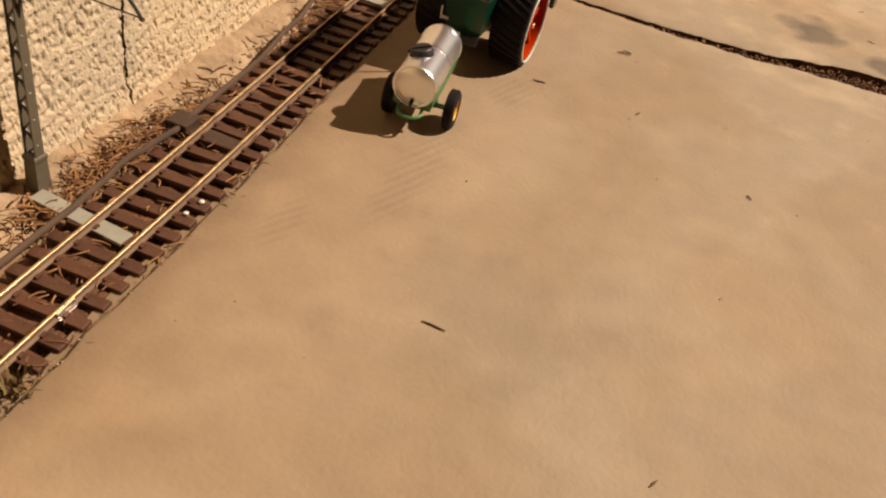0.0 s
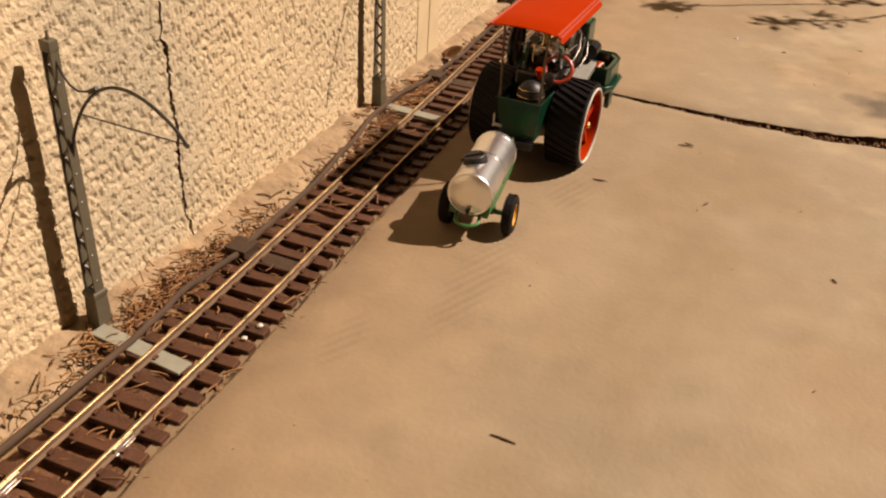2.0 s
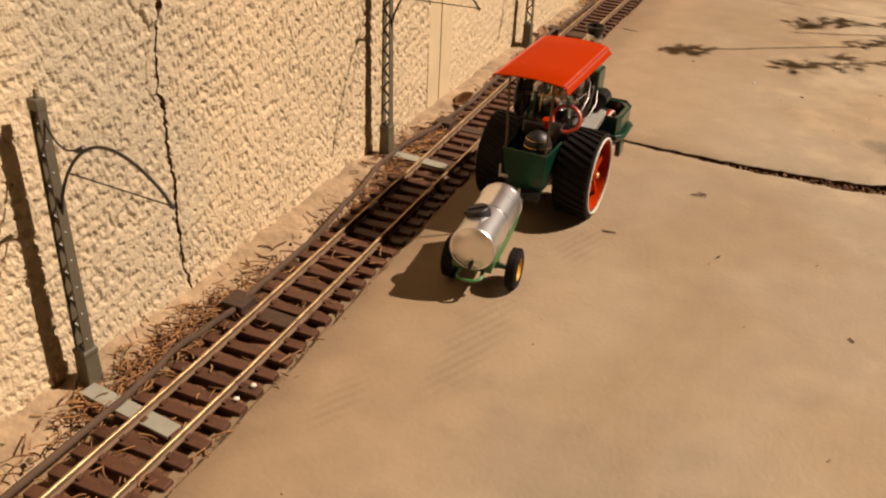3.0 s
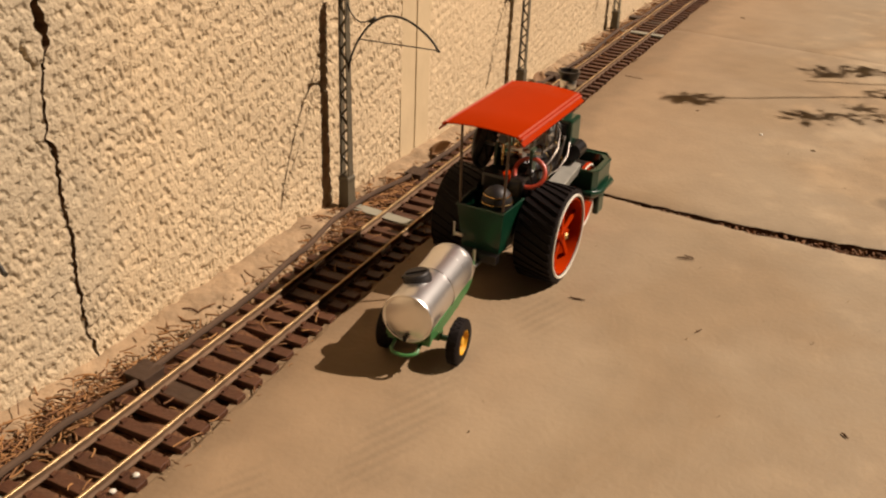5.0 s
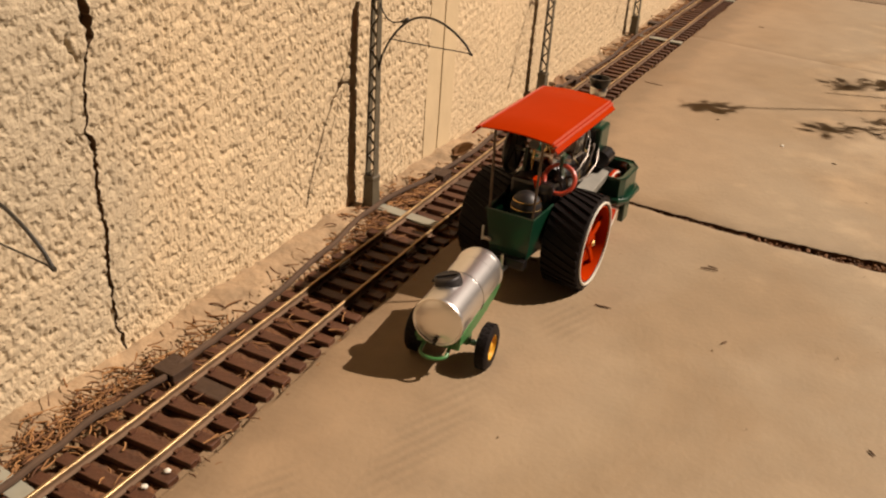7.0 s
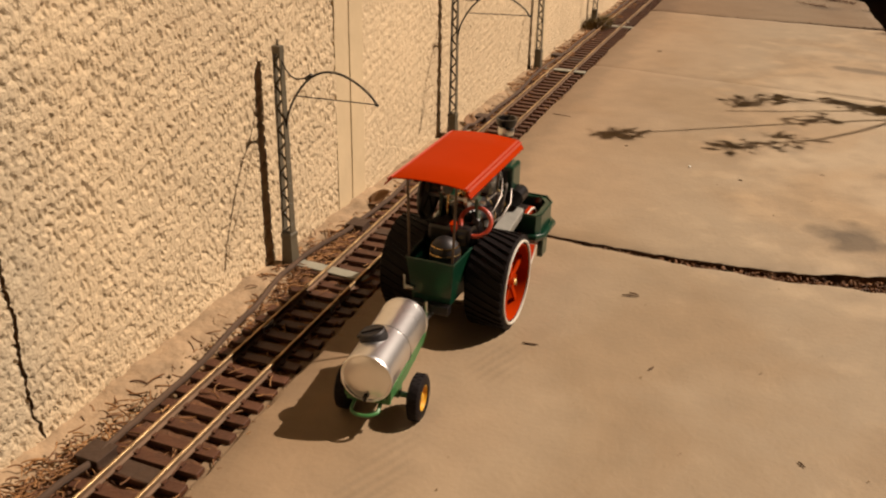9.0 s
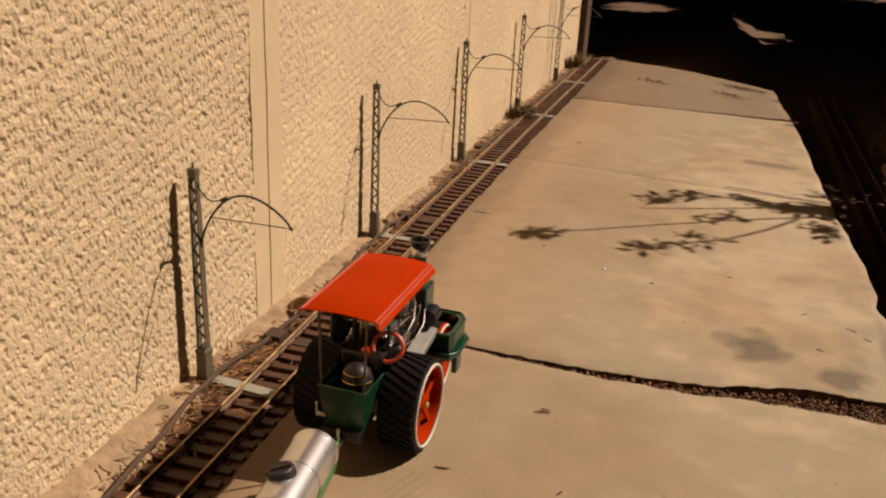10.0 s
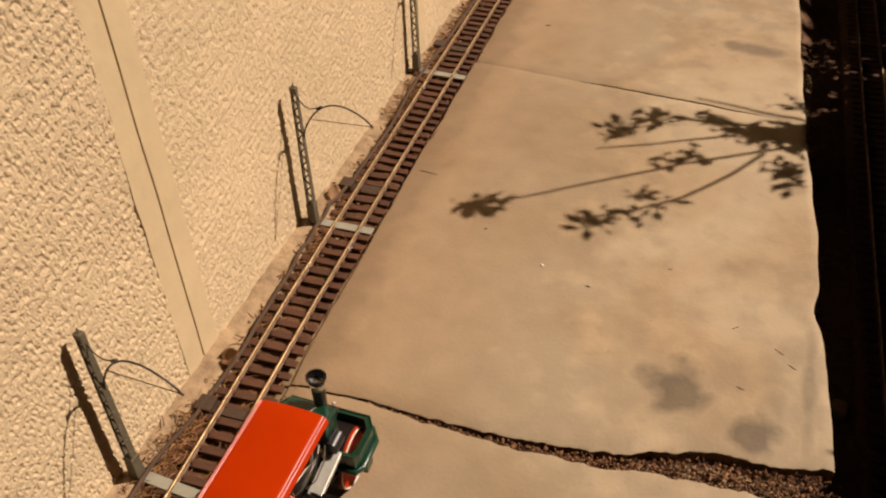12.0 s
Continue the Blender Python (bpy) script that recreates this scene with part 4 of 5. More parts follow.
def build_engine_work(engine):
    """Cylinder, crosshead, rods, flywheel and fittings on the boiler's back."""
    bm = bmesh.new()
    rod(bm, (0.011, 0.052, 0.140), (0.011, 0.088, 0.140), 0.0075, None, 20)
    box(bm, 0.003, 0.019, 0.056, 0.084, 0.128, 0.141, 0.001)
    part("steam_cylinder", bm, STEEL, engine, "polished steam cylinder", True)
    for y in (0.050, 0.087):
        bm = bmesh.new()
        rod(bm, (0.011, y, 0.140), (0.011, y + 0.003, 0.140), 0.009, None, 20)
        part("cylinder_cover", bm, STEEL, engine)
    bm = bmesh.new()
    rod(bm, (0.011, 0.008, 0.1415), (0.011, 0.052, 0.140), 0.0013)
    part("piston_rod", bm, STEEL, engine)
    bm = bmesh.new()
    box(bm, 0.0085, 0.0135, 0.022, 0.031, 0.137, 0.1445, 0.0008)
    part("crosshead", bm, STEEL, engine)
    for z in (0.1355, 0.1465):
        bm = bmesh.new()
        rod(bm, (0.011, 0.012, z), (0.011, 0.05, z), 0.0010)
        part("slide_bar", bm, STEEL, engine)
    bm = bmesh.new()
    rod(bm, (-0.036, 0.0, 0.140), (0.030, 0.0, 0.140), 0.0022)
    part("crankshaft", bm, STEEL, engine)
    for x in (-0.018, 0.022):
        bm = bmesh.new()
        box(bm, x - 0.002, x + 0.002, -0.006, 0.006, 0.116, 0.145, 0.001)
        part("crank_bearing", bm, GREEN, engine)
    bm = bmesh.new()
    rod(bm, (0.009, 0.0, 0.140), (0.013, 0.0, 0.140), 0.0085, None, 20)
    part("crank_disc", bm, STEEL, engine)
    # flywheel with spokes
    bm = bmesh.new()
    ring(bm, (-0.034, 0.0, 0.140), (1, 0, 0), 0.0260, 0.0034, 36, 8)
    rod(bm, (-0.0348, 0.0, 0.140), (-0.0332, 0.0, 0.140), 0.0255, None, 36)
    fly = part("flywheel", bm, BLACK, engine, "black spoked flywheel", True)
    for k in range(5):
        a = 2 * math.pi * k / 5
        bm = bmesh.new()
        rod(bm, (-0.034, 0.0, 0.140), (-0.034, 0.025 * math.cos(a), 0.140 + 0.025 * math.sin(a)), 0.0018, None, 8)
        part("flywheel_spoke", bm, BLACK, fly)
    # pipes and small fittings
    for line in (((0.018, 0.065, 0.147), (0.022, 0.06, 0.158), (0.024, 0.045, 0.160), (0.024, 0.03, 0.152), (0.022, 0.025, 0.128)),
                 ((0.024, 0.075, 0.132), (0.031, 0.072, 0.138), (0.034, 0.062, 0.137), (0.034, 0.05, 0.120), (0.030, 0.045, 0.104)),
                 ((0.005, 0.085, 0.147), (0.005, 0.097, 0.155), (0.008, 0.112, 0.152), (0.010, 0.122, 0.146)),
                 ((0.028, 0.012, 0.118), (0.033, 0.022, 0.124), (0.033, 0.045, 0.132), (0.029, 0.06, 0.146), (0.022, 0.066, 0.152)),
                 ((0.030, 0.03, 0.106), (0.037, 0.042, 0.110), (0.038, 0.066, 0.118), (0.034, 0.08, 0.130)),
                 ((0.027, 0.015, 0.136), (0.031, 0.035, 0.139), (0.031, 0.058, 0.128), (0.028, 0.072, 0.122))):
        bm = bmesh.new()
        pipe(bm, line, 0.0010, 8)
        part("steam_pipe", bm, PIPE, engine, "polished bent steam pipe", True)
    for x, y, z, h, r in ((-0.008, 0.035, 0.129, 0.022, 0.005), (0.0, 0.020, 0.129, 0.014, 0.0035), (-0.012, 0.07, 0.129, 0.012, 0.006)):
        bm = bmesh.new()
        lathe(bm, ((r, 0.0), (r * 1.05, 0.003), (r * 0.6, 0.004), (r * 0.6, h * 0.7), (r * 0.95, h * 0.75), (r * 0.8, h), (0.0004, h * 1.04)), pose(x, y, z), 18)
        part("boiler_fitting", bm, BRASS, engine, "turned brass boiler fitting", True)
    bm = bmesh.new()
    rod(bm, (-0.010, -0.004, 0.150), (-0.010, -0.008, 0.151), 0.0055, None, 24)
    gauge = part("pressure_gauge", bm, POST, engine, "dull steel pressure gauge")
    bm = bmesh.new()
    rod(bm, (-0.010, -0.0081, 0.151), (-0.010, -0.0085, 0.1511), 0.0043, None, 24)
    part("dial", bm, BLACK, gauge, "black gauge dial")
    bm = bmesh.new()
    rod(bm, (-0.010, -0.004, 0.120), (-0.010, -0.005, 0.144), 0.0015)
    part("gauge_stem", bm, BRASS, gauge)
    # black exhaust drum beside the smokebox
    bm = bmesh.new()
    rod(bm, (0.036, 0.087, 0.115), (0.036, 0.110, 0.115), 0.010, None, 20)
    part("lubricator_drum", bm, BLACK, engine, "black drum", True)
    bm = bmesh.new()
    box(bm, 0.020, 0.040, 0.094, 0.104, 0.110, 0.120, 0.001)
    part("drum_bracket", bm, BLACK, engine)


def build_steering(engine):
    c, nrm = Vector((0.0245, -0.012, 0.1215)), Vector((0.15, -0.80, 0.58)).normalized()
    bm = bmesh.new()
    ring(bm, c, nrm, 0.0160, 0.0025, 36, 10)
    wheel = part("steering_wheel", bm, RED_GLOSS, engine, "glossy red steering wheel", True)
    m = Matrix.Translation(c) @ nrm.to_track_quat("Z", "Y").to_matrix().to_4x4()
    for k in range(4):
        bm = bmesh.new()
        box(bm, 0.002, 0.0155, -0.0012, 0.0012, -0.0008, 0.0008, 0.0003, m @ Matrix.Rotation(math.pi / 2 * k + 0.4, 4, "Z"))
        part("wheel_spoke", bm, BLACK, wheel)
    bm = bmesh.new()
    lathe(bm, ((0.0045, -0.002), (0.0045, 0.0015), (0.003, 0.003), (0.0003, 0.0033)), m, 16)
    part("wheel_boss", bm, BLACK, wheel, "", True)
    bm = bmesh.new()
    rod(bm, c, c - nrm * 0.055, 0.0017)
    part("steering_column", bm, STEEL, engine)
    bm = bmesh.new()
    rod(bm, (0.006, -0.024, 0.108), (0.006, -0.030, 0.124), 0.0026, 0.0042, 14)
    part("regulator_knob", bm, RED, engine, "red regulator knob", True)


def build_front(engine):
    """Roller in a broad green yoke, with a tin scraper plate."""
    bm = bmesh.new()
    outer = [(-0.060, 0.098), (-0.064, 0.108), (-0.064, 0.150), (-0.054, 0.166), (0.054, 0.166), (0.064, 0.150), (0.064, 0.108), (0.060, 0.098)]
    inner = [(x * 0.90, 0.132 + (y - 0.132) * 0.84) for x, y in outer]
    tops, n = [], len(outer)
    for pts, zs in ((outer, (0.092, 0.058)), (inner, (0.092, 0.058))):
        tops.append([[bm.verts.new((x, y, z)) for x, y in pts] for z in zs])
    for k in range(n):
        j = (k + 1) % n
        (ot, ob_), (it, ib) = tops
        bm.faces.new((ot[k], ot[j], ob_[j], ob_[k]))
        bm.faces.new((it[j], it[k], ib[k], ib[j]))
        bm.faces.new((ot[j], ot[k], it[k], it[j]))
        bm.faces.new((ob_[k], ob_[j], ib[j], ib[k]))
    part("yoke", bm, GREEN, engine, "dark green roller yoke")
    bm = bmesh.new()
    pipe(bm, [(x, y, 0.0925) for x, y in outer + outer[:1]], 0.0014, 6)
    part("yoke_rim", bm, GREEN, engine)
    bm = bmesh.new()
    pipe(bm, [(x * 1.04, 0.132 + (y - 0.132) * 1.06, 0.0655) for x, y in outer + outer[:1]], 0.0042, 10)
    part("yoke_fender", bm, GREEN, engine, "rounded green fender round the yoke", True)
    for s in (-1, 1):
        bm = bmesh.new()
        box(bm, s * 0.0605 - 0.0035, s * 0.0605 + 0.0035, 0.122, 0.142, 0.030, 0.066, 0.002)
        part("axle_arm", bm, GREEN, engine)
    bm = bmesh.new()
    box(bm, -0.012, 0.012, 0.098, 0.132, 0.082, 0.100, 0.002)
    rod(bm, (0, 0.124, 0.09), (0, 0.124, 0.112), 0.007)
    part("yoke_pivot", bm, GREEN, engine)
    m = wheel_turn(-0.043, 0.132, 0.0435, 1)
    bm = bmesh.new()
    lathe(bm, ((0.034, 0.001), (0.0425, 0.0), (0.0435, 0.001), (0.0435, 0.085), (0.0425, 0.086), (0.034, 0.085)), m, 48)
    roller = part("front_roller", bm, RED, engine, "red front roller with a dark tread", True)
    bm = bmesh.new()
    lathe(bm, ((0.0427, 0.003), (0.0435, 0.0035), (0.0440, 0.004), (0.0440, 0.082), (0.0435, 0.0825), (0.0427, 0.083)), m, 48, closed=True)
    part("roller_tread", bm, RUBBER, roller, "black tread band", True)
    bm = bmesh.new()
    rod(bm, (-0.062, 0.132, 0.0435), (0.062, 0.132, 0.0435), 0.003)
    part("roller_axle", bm, STEEL, roller)
    for s in (-1, 1):
        bm = bmesh.new()
        rod(bm, (s * 0.040, 0.132, 0.0435), (s * 0.0415, 0.132, 0.0435), 0.0402, None, 40)
        part("roller_end", bm, RED, roller, "red roller end plate")
        bm = bmesh.new()
        ring(bm, (s * 0.0432, 0.132, 0.0435), (1, 0, 0), 0.0415, 0.0013, 48, 8)
        part("roller_rim", bm, WHITE, roller, "white rim of the roller", True)
    # tin cover plate sloping from the firebox to the yoke
    bm = bmesh.new()
    tilt = Matrix.Translation((0.037, 0.062, 0.0965)) @ Matrix.Rotation(radians(7), 4, "X") @ Matrix.Rotation(radians(10), 4, "Y")
    box(bm, -0.0085, 0.0085, -0.034, 0.034, -0.0014, 0.0014, 0.0005, tilt)
    box(bm, 0.0072, 0.0087, -0.034, 0.034, -0.012, -0.001, 0.0003, tilt)
    part("cover_plate", bm, GALV, engine, "dull tin cover plate")
    # steering chains
    for s in (-1, 1):
        bm = bmesh.new()
        pipe(bm, [(s * 0.018, -0.005, 0.062), (s * 0.028, 0.05, 0.056), (s * 0.045, 0.10, 0.066)], 0.0011, 6)
        part("steering_chain", bm, BLACK, engine)
    bm = bmesh.new()
    box(bm, -0.020, 0.020, -0.03, 0.10, 0.050, 0.060, 0.002)
    rod(bm, (-0.028, 0, 0.0535), (0.028, 0, 0.0535), 0.004)
    part("chassis", bm, BLACK, engine)
    bm = bmesh.new()
    rod(bm, (0, 0.02, 0.06), (0, 0.02, 0.082), 0.012)
    rod(bm, (0, 0.10, 0.055), (0, 0.10, 0.09), 0.008)
    part("boiler_stay", bm, BLACK, engine)


engine = thing("steam_roller", ENGINE, "dark green toy steam roller with red canopy on the concrete", "toy vehicle")
build_rear_wheel(engine, -1)
build_rear_wheel(engine, 1)
build_tender(engine)
build_roof(engine)
build_boiler(engine)
build_engine_work(engine)
build_steering(engine)
build_front(engine)


# ---- the tank trailer ----
def build_trailer():
    t = thing("tank_trailer", pose(0.2445, -0.2535, 0.0, 0, 0, 6.5) @ Matrix.Scale(0.9, 4), "silver toy tank trailer on green chassis behind the roller", "toy trailer")
    zc, r, y0, y1 = 0.0615, 0.0275, -0.036, 0.088
    m = Matrix.Translation((0, y0, zc)) @ Matrix.Rotation(radians(-90), 4, "X")
    L = y1 - y0
    bm = bmesh.new()
    lathe(bm, ((0.0005, -0.0030), (0.008, -0.0028), (0.015, -0.0020), (0.020, -0.0010), (r - 0.003, 0.0006), (r - 0.0018, -0.0008), (r - 0.0006, -0.0008), (r, 0.0006), (r, 0.0030), (r - 0.0007, 0.0038), (r - 0.0007, L * 0.5 - 0.001), (r + 0.0003, L * 0.5 - 0.0004), (r + 0.0003, L * 0.5 + 0.0004), (r - 0.0007, L * 0.5 + 0.001), (r - 0.0007, L * 0.80), (r - 0.0013, L * 0.803), (r - 0.0007, L * 0.806), (r - 0.0007, L - 0.0042), (r + 0.0002, L - 0.0034), (r + 0.0002, L - 0.001), (r - 0.001, L), (r - 0.004, L + 0.0016), (0.0005, L + 0.003)), m, 56)
    tank = part("tank", bm, TANK, t, "silver cylindrical tank with raised bands", True)
    LID = Matrix.Translation((0, 0.004, zc)) @ Matrix.Rotation(radians(-14), 4, 'Y') @ Matrix.Translation((0, 0, r - 0.0005))
    bm = bmesh.new()
    lathe(bm, ((0.0148, -0.008), (0.0148, 0.0005), (0.0143, 0.0014), (0.0139, 0.0046), (0.0124, 0.0060), (0.0098, 0.0056), (0.0005, 0.0054)), LID, 32)
    lid = part("filler_lid", bm, TOY_BLACK, tank, "black screw lid", True)
    bm = bmesh.new()
    box(bm, -0.0112, 0.0112, -0.0016, 0.0016, 0.0048, 0.0074, 0.0005, LID @ pose(0, 0, 0, 0, 0, 20))
    box(bm, 0.0118, 0.0165, -0.0022, 0.0022, 0.0012, 0.0038, 0.0005, LID @ pose(0, 0, 0, 0, 0, 200))
    part("lid_grip", bm, TOY_BLACK, lid)
    bm = bmesh.new()
    rod(bm, (0, y0 + 0.001, zc - 0.019), (0, y0 - 0.006, zc - 0.019), 0.0026, None, 14)
    rod(bm, (0, y0 - 0.0055, zc - 0.019), (0, y0 - 0.0075, zc - 0.023), 0.0018, None, 12)
    part("outlet_valve", bm, TOY_BLACK, tank)
    # chassis
    for s in (-1, 1):
        bm = bmesh.new()
        vs = []
        for y, zt, zb in ((y0 + 0.002, 0.0495, 0.037), (0.02, 0.0495, 0.034), (y1 - 0.01, 0.053, 0.039), (y1 + 0.004, 0.059, 0.045)):
            x = s * 0.0225
            vs.append([bm.verts.new(p) for p in ((x - 0.0018, y, zb), (x + 0.0018, y, zb), (x + 0.0026, y, zt), (x - 0.0010, y, zt))])
        for a, b in zip(vs, vs[1:]):
            for k in range(4):
                bm.faces.new((a[k], a[(k + 1) % 4], b[(k + 1) % 4], b[k]))
        bm.faces.new(vs[0])
        bm.faces.new(vs[-1])
        part("side_rail", bm, TOY_GREEN, t, "green plastic side rail")
    bm = bmesh.new()
    box(bm, -0.023, 0.023, y0 + 0.004, y0 + 0.010, 0.031, 0.039, 0.0008)
    part("cross_beam", bm, TOY_GREEN, t)
    bm = bmesh.new()
    box(bm, -0.023, 0.023, 0.050, 0.058, 0.032, 0.039, 0.0008)
    part("cross_beam", bm, TOY_GREEN, t)
    bm = bmesh.new()
    box(bm, -0.024, 0.024, -0.006, 0.006, 0.023, 0.038, 0.0012)
    part("axle_beam", bm, TOY_GREEN, t)
    bm = bmesh.new()
    rod(bm, (-0.036, 0, 0.0247), (0.044, 0, 0.0247), 0.0032)
    part("axle", bm, TOY_GREEN, t)
    bm = bmesh.new()
    pipe(bm, [(0.0125 * math.cos(a) * (1.15 if math.sin(a) > 0 else 1.0), y0 - 0.004 - 0.0125 * math.sin(a) + (0.012 if k in (0, 14) else 0.0), 0.0285 + (0.004 if k in (0, 14) else 0.0)) for k in range(15) for a in (math.pi * k / 14,)], 0.0020, 8)
    part("rear_loop", bm, TOY_GREEN, t, "green rear loop", True)
    bm = bmesh.new()
    vs = [[bm.verts.new(p) for o in (max(0.0, y - y1) * 0.22,) for p in ((o - w, y, z - h), (o + w, y, z - h), (o + w, y, z + h), (o - w, y, z + h))] for y, z, w, h in ((0.050, 0.036, 0.011, 0.003), (y1, 0.043, 0.008, 0.0032), (y1 + 0.018, 0.047, 0.0052, 0.0028), (y1 + 0.041, 0.0475, 0.0052, 0.0022))]
    for a, b in zip(vs, vs[1:]):
        for k in range(4):
            bm.faces.new((a[k], a[(k + 1) % 4], b[(k + 1) % 4], b[k]))
    bm.faces.new(vs[0])
    bm.faces.new(vs[-1])
    part("drawbar", bm, TOY_GREEN, t, "green drawbar")
    for s in (-1, 1):
        m = wheel_turn(0.0365 if s > 0 else -0.0285, 0, 0.0268 * 0.92, s) @ Matrix.Scale(0.92, 4)
        bm = bmesh.new()
        lathe(bm, ((0.0155, 0.0), (0.0235, 0.0), (0.0262, 0.002), (0.0268, 0.005), (0.0268, 0.010), (0.0262, 0.0125), (0.0235, 0.0145), (0.0155, 0.0145), (0.0150, 0.011), (0.0150, 0.003)), m, 40, closed=True)
        wheel = part("wheel", bm, RUBBER, t, "black treaded toy tyre", True)
        bm = bmesh.new()
        for k in range(26):
            for o in (0, 1):
                a = 2 * math.pi * (k + 0.5 * o) / 26
                box(bm, 0.0262, 0.0272, -0.0013, 0.0013, 0.0018 + o * 0.0055, 0.0068 + o * 0.0055, 0.0, m @ Matrix.Rotation(a, 4, "Z"))
        part("tyre_tread", bm, RUBBER, wheel)
        bm = bmesh.new()
        lathe(bm, ((0.0005, 0.004), (0.0152, 0.004), (0.0152, 0.0135), (0.0140, 0.0138), (0.0125, 0.0095), (0.0060, 0.0085), (0.0052, 0.0125), (0.0005, 0.013)), m, 32)
        part("rim", bm, TOY_YELLOW, wheel, "yellow rim", True)
    return t


build_trailer()


# ---- litter by the wall and on the slabs ----
def scatter_litter(name, count, seed, place, size, mat, label, category, thick=0.0009):
    """Dry curled strands, three-sided and bent over their length."""
    rnd = random.Random(seed)
    verts, faces = [], []
    for _ in range(count):
        x, y, z = place(rnd)
        a, l, w = rnd.uniform(0, math.tau), rnd.uniform(0.35, 1.0) * size, thick * rnd.uniform(0.6, 1.35)
        curl, lift = rnd.uniform(-1.5, 1.5), rnd.uniform(-0.25, 0.5)
        base, n = len(verts), 6
        d, p = Vector((math.cos(a), math.sin(a), 0)), Vector((x, y, z))
        for s in range(n):
            u = s / (n - 1)
            side = Vector((-d.y, d.x, 0)) * w * (1 - 0.45 * u)
            verts += [p - side, p + side, p + Vector((0, 0, 1.5 * w))]
            d = (Matrix.Rotation(curl / n, 3, "Z") @ d).normalized()
            p = p + d * (l / n) + Vector((0, 0, lift * (0.5 - u) * l / n * 2))
        for s in range(n - 1):
            b, c = base + 3 * s, base + 3 * s + 3
            faces += [(b, b + 2, c + 2, c), (b + 2, b + 1, c + 1, c + 2), (b + 1, b, c, c + 1)]
    return tagged(from_lists(name, verts, faces, mat, smooth=True), label, category, kind="stuff")


def bed_place(rnd):
    """Heaps about the masts' feet and the boxes, thin drifts between."""
    y = rnd.choice((rnd.uniform(-1.2, 1.0), rnd.gauss(-0.57, 0.045), rnd.gauss(-0.50, 0.05), rnd.gauss(-0.44, 0.06), rnd.gauss(-0.05, 0.05), rnd.gauss(0.03, 0.05), rnd.gauss(0.08, 0.03), rnd.gauss(0.55, 0.08)))
    x = min(max(rnd.gauss(0.027, 0.014), -0.010), track_x(y) - 0.03)
    return x, y, -0.012 + rnd.uniform(0.0, 0.009) + (0.003 if x < 0.005 else 0.0)


def between_rails(rnd):
    y = rnd.choice((rnd.uniform(-1.2, 1.6), rnd.uniform(-0.8, 0.1)))
    return track_x(y) + rnd.uniform(-0.06, 0.055), y, -0.010 + rnd.uniform(0.0, 0.007)


def far_bed(rnd):
    return rnd.gauss(0.012, 0.012), rnd.uniform(0.9, 2.6), -0.006 + rnd.uniform(0, 0.006)


def joint_place(rnd):
    x = 0.25 + 0.62 * rnd.random() ** 0.75
    return x, smooth_line(JOINT_NEAR, x) + rnd.random() * (smooth_line(JOINT_FAR, x) - smooth_line(JOINT_NEAR, x)) * 0.82, -0.0165 + rnd.uniform(0, 0.013)


scatter_litter("dry_litter_by_wall", 1900, 11, bed_place, 0.025, LITTER, "curled dry leaves and straw along the wall foot", "dry litter", 0.00085)
scatter_litter("dry_litter_in_track", 420, 12, between_rails, 0.024, LITTER, "dry straw caught between the sleepers", "dry litter")
scatter_litter("dry_litter_far", 1300, 13, far_bed, 0.024, LITTER, "dry leaves heaped along the far wall foot", "dry litter")
scatter_litter("dry_litter_mid", 420, 17, lambda r: (min(max(r.gauss(0.03, 0.012), 0.0), 0.06), r.uniform(0.12, 1.0), -0.012 + r.uniform(0, 0.007)), 0.024, LITTER, "dry twigs and straw beside the track", "dry litter")
scatter_litter("dry_litter_in_joint", 900, 14, joint_place, 0.007, CRUMB, "dry bits fallen into the open slab joint", "dry litter")


def strip_place(rnd):
    y = rnd.uniform(-0.6, 2.1)
    return 0.913 - 0.076 * y + abs(rnd.gauss(0, 0.02)), y, -0.122 + rnd.uniform(0, 0.012)


def joint_mouth(rnd):
    x = rnd.uniform(0.79, 0.90)
    return x, rnd.uniform(0.219, 0.276), -0.014 - 0.5 * max(0.0, x - 0.87) + rnd.uniform(0, 0.008)


scatter_litter("dry_litter_at_joint_mouth", 160, 18, joint_mouth, 0.012, CRUMB, "orange-brown dry bits spilling from the open joint", "dry litter")
scatter_litter("dry_litter_in_strip", 700, 19, strip_place, 0.035, LITTER, "fallen brown leaves along the sunken slab edge", "dry litter")


def far_joint_place(rnd):
    x = rnd.choice((rnd.uniform(0.2, 0.755), rnd.gauss(0.42, 0.05), rnd.gauss(0.66, 0.05)))
    x = min(x, 0.765)
    return x, 1.918 + 0.008 * x + rnd.uniform(-0.008, 0.012 + 0.05 * max(0.0, x - 0.40)), -0.008 + rnd.uniform(0, 0.007)


scatter_litter("dry_litter_at_far_joint", 620, 15, far_joint_place, 0.013, MOULD, "brown dry bits gathered along the far slab joint", "dry litter")


def end_slab_place(rnd):
    """Three thin drifts on the end slab, slanting like the sweep of the wind."""
    x0, y0, l = rnd.choice(((0.61, 2.35, 0.07), (0.61, 2.35, 0.07), (0.56, 2.225, 0.04), (0.31, 2.32, 0.05)))
    u = rnd.gauss(0, 0.55)
    return x0 + l * u, y0 - 0.5 * l * u + rnd.gauss(0, 0.016), 0.0025 + rnd.uniform(0, 0.002)


scatter_litter("dry_litter_on_end_slab", 330, 27, end_slab_place, 0.012, MOULD, "thin drifts of dark leaf bits on the end slab", "dry litter")


